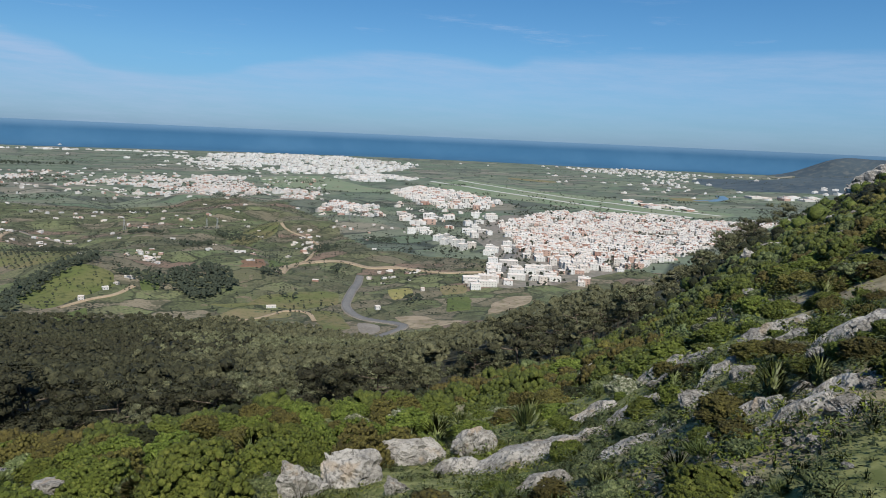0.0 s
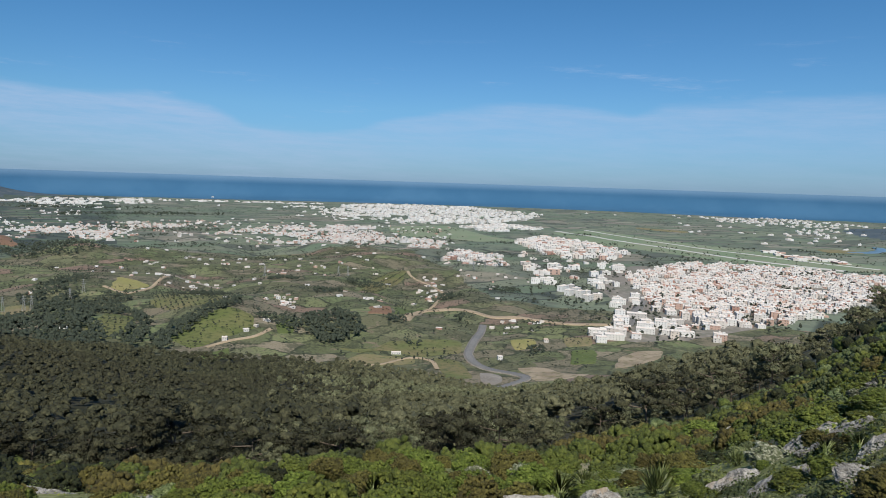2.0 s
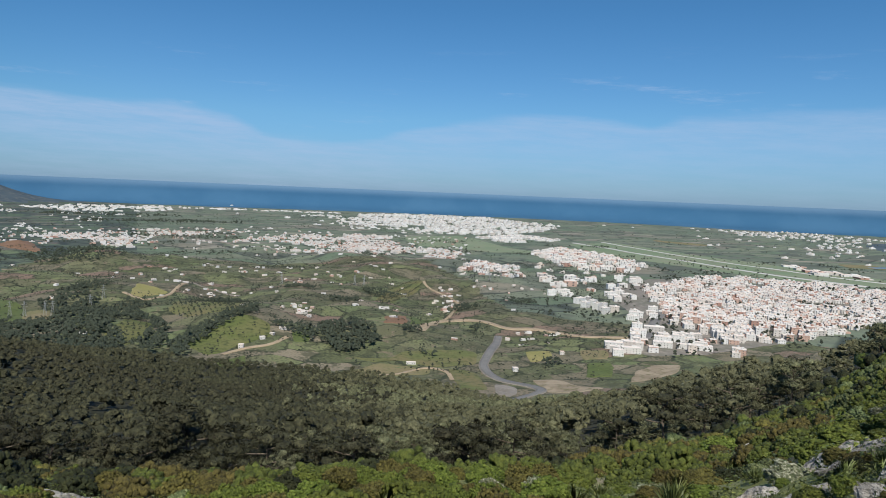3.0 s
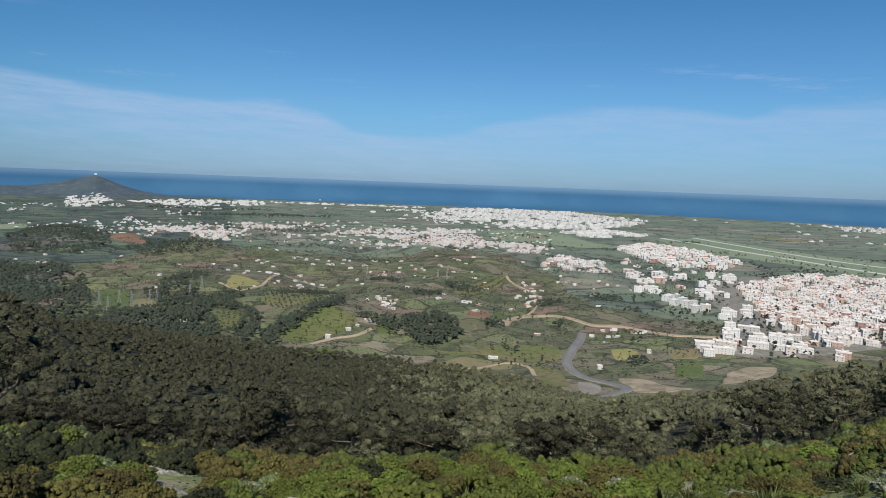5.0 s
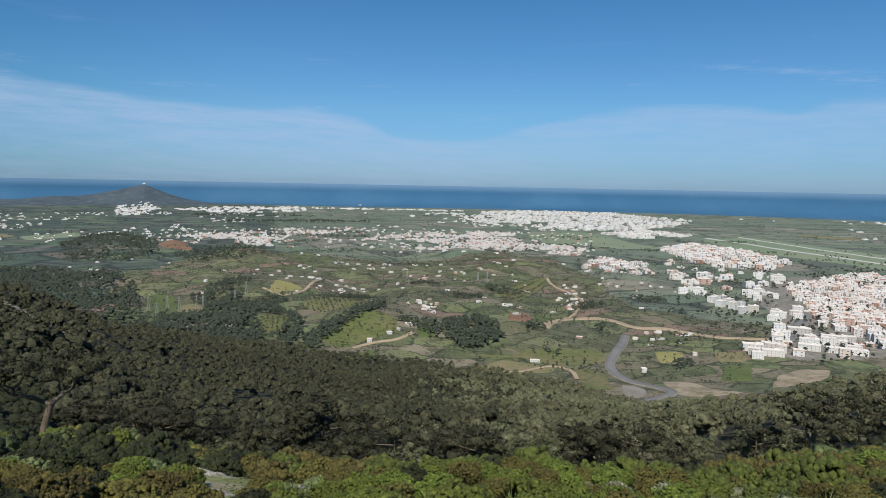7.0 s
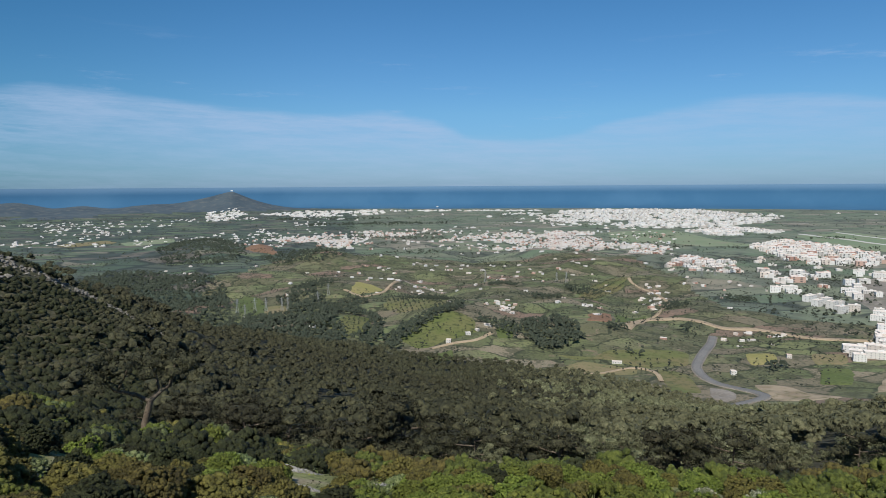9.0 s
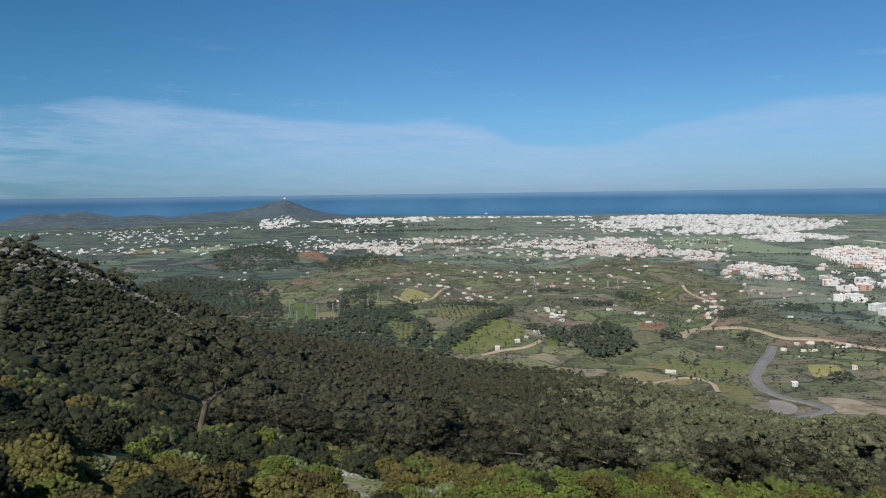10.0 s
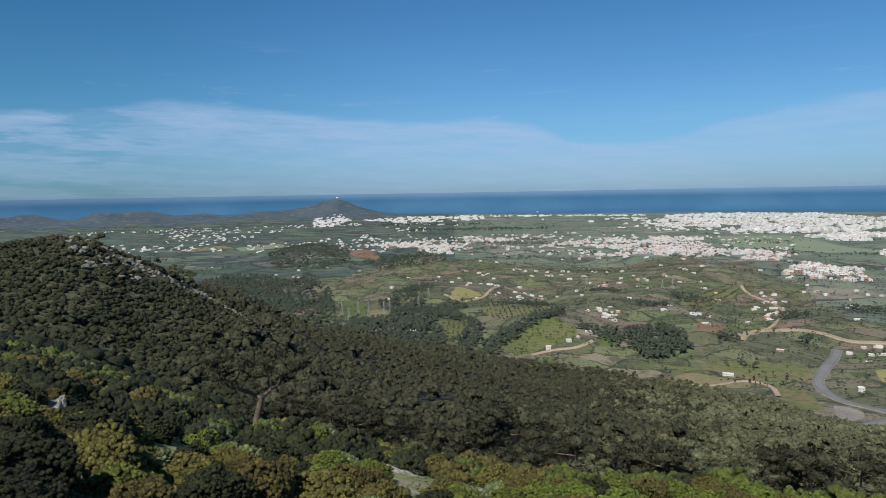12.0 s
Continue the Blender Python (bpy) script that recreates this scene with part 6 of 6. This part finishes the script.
def town():
    rng = np.random.default_rng(101)
    blocks = [make_block("apartment_block", "white apartment block with flat roof and rows of windows", "apartment building", "apartment blocks", w, d, h, f, n) for w, d, h, f, n in ((15, 10, 9.5, 4, 4), (21, 10, 8.8, 4, 6), (13, 10, 10.5, 4, 3), (26, 11, 8.0, 3, 6))]
    spots = []
    for poly, spacing, turn, share in (([(30.1, 950), (31.5, 973), (33.0, 910), (33.0, 861), (31.5, 880)], 22, 0.5, 1.0), ([(27.5, 1033), (30.5, 1049), (30.5, 996), (27.7, 971)], 26, -0.4, 0.8),
                                       ([(32.4, 1120), (34.5, 1150), (35.1, 971), (32.6, 972)], 26, -0.3, 0.8), ([(33.2, 890), (37.6, 925), (37.8, 858), (33.9, 815)], 25, -0.6, 0.85), ([(32.3, 1250), (35.8, 1289), (35.8, 1195), (32.5, 1179)], 30, -0.5, 0.9),
                                       ([(33.2, 666), (35.3, 690), (35.4, 640), (33.4, 618)], 15, -0.5, 1.0), ([(34.3, 757), (36.8, 780), (36.4, 730), (34.4, 715)], 19, -0.5, 0.9), ([(36.8, 740), (41.5, 770), (41.2, 690), (37.6, 668)], 18, -0.6, 0.85)):
        x, y = plots(rng, poly, spacing, turn, 0.15, share)
        spots += [(float(a), float(b), turn) for a, b in zip(x, y)]
    used = set()
    for x, y, turn in spots[:150]:
        k = int(rng.integers(0, 4))
        ob = blocks[k] if k not in used else copy_thing(blocks[k], Matrix())
        used.add(k)
        put_on(ob, x, y, turn + rng.normal(0, 0.08), rng.uniform(0.58, 0.88))
    rest = []

    def quarter(poly, spacing, turn, wide, high, share=0.85, jitter=0.35, loose=0.0):
        x, y = plots(rng, poly, spacing, turn, 0.9 if loose else jitter, share)
        if loose:
            k = relief(x, y, loose, 3, 29) > (0.12 if loose > 200 else -0.08)
            x, y = x[k], y[k]
        n = len(x)
        return np.stack([x, y, rng.uniform(*wide, n), rng.uniform(*wide, n) * 0.8, rng.uniform(*high, n), turn + rng.normal(0, 0.1, n)], 1)

    main = [quarter([(35.5, 1134), (37.9, 1271), (40.7, 1421), (44.0, 1424), (48.1, 1454), (52.0, 1398), (57.7, 1506), (53.5, 1086), (50.6, 914), (47.6, 801), (42.6, 672), (41.5, 798), (38.1, 840), (37.1, 946)], 9.8, -0.6, (5, 11), (2.3, 6.2), 0.80, 0.6),
            quarter([(34.3, 757), (36.8, 780), (38.1, 831), (41.5, 832), (41.7, 709), (38.2, 655), (35.7, 644), (35.4, 678), (34.6, 684)], 12, -0.5, (6, 10), (3, 7), 0.5),
            quarter([(26.3, 1663), (28.6, 1887), (31.1, 1812), (35.7, 1534), (33.5, 1307), (30.7, 1356), (28.6, 1428)], 18, -0.5, (10, 17), (5, 10), 0.82),
            quarter([(18.9, 1214), (22.4, 1382), (25.5, 1290), (25.9, 1153), (24.0, 1121), (21.6, 1179)], 15, 0.2, (8, 13), (3, 6.5), 0.8),
            quarter([(26, 1230), (32, 1260), (35, 1100), (30, 1060), (26, 1120)], 38, -0.4, (10, 22), (4, 9), 0.5)]
    main = np.concatenate(main)
    near = np.argsort(np.hypot(main[:, 0], main[:, 1]))
    kinds = [make_block("town_house", "white and cream town house with flat roof", "house", "town houses", w, d, h, f, n, "white_plaster") for w, d, h, f, n in ((8, 7, 4.8, 2, 2), (9, 7.5, 6.6, 3, 2), (7, 7, 6.9, 3, 2), (10, 8, 4.6, 2, 3))]
    for j, i in enumerate(near[:140]):
        ob = kinds[j] if j < 4 else copy_thing(kinds[j % 4], Matrix())
        put_on(ob, float(main[i, 0]), float(main[i, 1]), float(main[i, 5]), rng.uniform(0.85, 1.2))
    town_sheet("town_quarter", "dense white and cream houses of the town", main[near[140:]])
    mid = [quarter([(2.2, 1842), (7.2, 2072), (10.4, 2019), (14.2, 2077), (14.8, 1479), (11.4, 1388), (8.1, 1450), (4.7, 1489), (1.0, 1690)], 13, 0.3, (5, 9), (2.5, 5), 0.7, loose=110),
           quarter([(-10.8, 1936), (-6.1, 2122), (0.5, 2252), (-0.7, 1973), (-6.1, 1787), (-6.6, 1574), (-10.8, 1683)], 15, 0.3, (4, 10), (2.5, 5), 0.6, loose=120),
           quarter([(10.3, 2121), (13.9, 2077), (15.0, 1663), (20.5, 1629), (19.5, 1360), (16.7, 1381), (10.3, 1405)], 13, 0.3, (5, 10), (2.5, 5.5), 0.75, loose=130),
           quarter([(-14.7, 1834), (-11.2, 1981), (-6.7, 1783), (-4.0, 1567), (-6.7, 1535), (-10.4, 1676)], 15, 0.3, (4, 10), (2.5, 5), 0.6, loose=120),
           quarter([(44.8, 1838), (51.1, 1692), (50.9, 1594), (44.6, 1719)], 36, -0.5, (14, 40), (4, 7), 0.6), quarter([(55.5, 2390), (61.2, 2389), (60.9, 2165), (55.5, 2219)], 60, -0.3, (20, 60), (5, 8), 0.5)]
    mid += [quarter([(-16, 2150), (0, 2250), (21, 2150), (21, 1380), (10, 1330), (-6, 1500), (-16, 1500)], 30, 0.3, (3.5, 8), (2.2, 4.5), 0.36, 0.9), quarter([(20, 1400), (35, 1500), (35, 1080), (27, 1040), (20, 1130)], 30, -0.3, (4, 10), (2.4, 5), 0.30, 0.9)]
    hamlet = []
    for bc, rc, n, sb, sr in ((6.8, 735, 6, 0.6, 20), (19, 930, 12, 0.6, 60), (-1, 900, 14, 1.8, 50), (4, 1060, 16, 4, 90), (12, 1100, 14, 4, 80), (-8, 1120, 16, 5, 120), (23, 1050, 10, 3, 80), (27, 690, 5, 1.6, 25), (-16, 1250, 12, 5, 120), (16, 760, 4, 2.5, 40)):
        b, r = rng.normal(bc, sb, n), rng.normal(rc, sr, n)
        x, y = polar(b, r)
        hamlet.append(np.stack([x, y, rng.uniform(3, 6, n), rng.uniform(2.5, 4, n), rng.uniform(1.6, 2.7, n), rng.uniform(-0.8, 0.8, n)], 1))
    town_sheet("hamlet_houses", "small pale houses and sheds of the hill hamlets", np.concatenate(hamlet), windows=False)
    town_sheet("village_houses", "white houses of the villages on the plain", np.concatenate(mid), windows=False)
    coast = [quarter([(11.0, 3650), (13.2, 3900), (16, 4050), (22.1, 3950), (26.8, 3500), (28.6, 3300), (27.0, 2700), (22.2, 2330), (17.6, 2330), (14.4, 2600), (13.0, 3100)], 24, 0.2, (7, 19), (4, 11), 0.60, 0.9), quarter([(8.0, 3500), (14.5, 3300), (18, 2250), (14, 2300), (10, 2900)], 36, 0.2, (7, 18), (3, 7), 0.4, 0.9), quarter([(21.5, 2195), (25.0, 2440), (28.8, 2254), (24.3, 2012)], 21, 0.2, (9, 22), (4, 7), 0.72),
             quarter([(0.1, 3322), (10.2, 3612), (14.9, 3460), (14.9, 2679), (9.1, 2682), (4.7, 2774)], 28, 0.2, (6, 16), (3, 6), 0.6, loose=260), quarter([(-3, 4000), (10, 3900), (10, 3780), (-3, 3850)], 34, 0.2, (9, 24), (4, 7), 0.5),
             quarter([(40.9, 3956), (46.5, 4200), (51.1, 3956), (52.4, 2738), (49.9, 2490), (47.3, 2596), (45.2, 2849)], 40, 0.2, (8, 18), (3.5, 7), 0.36), quarter([(59.1, 2719), (60.7, 2697), (61.8, 2500), (59.7, 2473)], 34, 0.2, (12, 24), (4, 7), 0.55),
             quarter([(-17.7, 3950), (-16.0, 4060), (-14.7, 3889), (-16.5, 2964), (-18.3, 3075)], 30, 0.1, (8, 20), (4, 7), 0.5), quarter([(-14.2, 3700), (-10, 4000), (-3.5, 4052), (-3.5, 3460), (-10.4, 3193)], 36, 0.1, (9, 24), (4, 7), 0.48),
             quarter([(29, 3700), (40, 3950), (58, 3950), (58, 3600), (40, 3650)], 65, 0.2, (6, 20), (3, 6), 0.3), quarter([(-36, 3300), (-14, 3300), (-12, 1500), (-24, 1200), (-36, 1500)], 34, 0.2, (3, 10), (2.0, 3.6), 0.5, loose=260),
             quarter([(-12, 3300), (12, 3000), (14, 2200), (-12, 2200)], 38, 0.2, (4, 14), (2.5, 4.5), 0.5, loose=240), quarter([(36, 3300), (60, 3300), (60, 1900), (40, 2200)], 60, 0.2, (5, 20), (3, 5), 0.3, loose=240)]
    town_sheet("coast_town", "white seaside town and scattered farms of the plain", np.concatenate(coast), "block_plaster", windows=False)


town()


def pylons():
    first = make_pylon()
    for j, (b, r) in enumerate([(-15.9, 725), (-15.3, 694), (-14.5, 770), (-13.6, 739), (-12.3, 729), (-11.8, 724), (-9.3, 781), (-8.4, 807), (5.1, 950), (11.2, 946), (12.0, 960), (22.8, 1039), (23.8, 1050)]):
        ob = first if j == 0 else copy_thing(first, Matrix())
        x, y = (float(v) for v in polar(b, r))
        put_on(ob, x, y, face_lookout(x, y) + 0.3, 0.88)


pylons()


def summit_station():
    """A small white building with a mast on the cape."""
    base = tagged(new("summit_station"), "small white station with mast on the cape summit", "building")
    part("wall", mesh_np("wall", *box(14, 8, -4, 4), "block_plaster"), base)
    part("mast", mesh_np("mast", *tube([(0, 0, 3), (0, 0, 9)], [0.6, 0.35], 6), "block_plaster"), base)
    x, y = (float(v) for v in polar(-16.0, 4330))
    put_on(base, x, y, face_lookout(x, y))


summit_station()


def sail_boat():
    """A white boat far out on the water."""
    base = tagged(new("boat"), "tiny white boat on the blue sea", "boat")
    part("hull", mesh_np("hull", *tube([(-11, 0, 1.0), (-8, 0, 0.6), (0, 0, 0.5), (8, 0, 0.6), (12, 0, 1.6)], [1.0, 2.2, 2.6, 2.0, 0.3], 8), "block_plaster"), base)
    part("cabin", mesh_np("cabin", *box(8, 3.4, 2.0, 6.5), "block_plaster"), base)
    x, y = (float(v) for v in polar(1.0, 4640))
    base.matrix_basis = pose(x, y, -0.6, 0, 0, 20)


sail_boat()
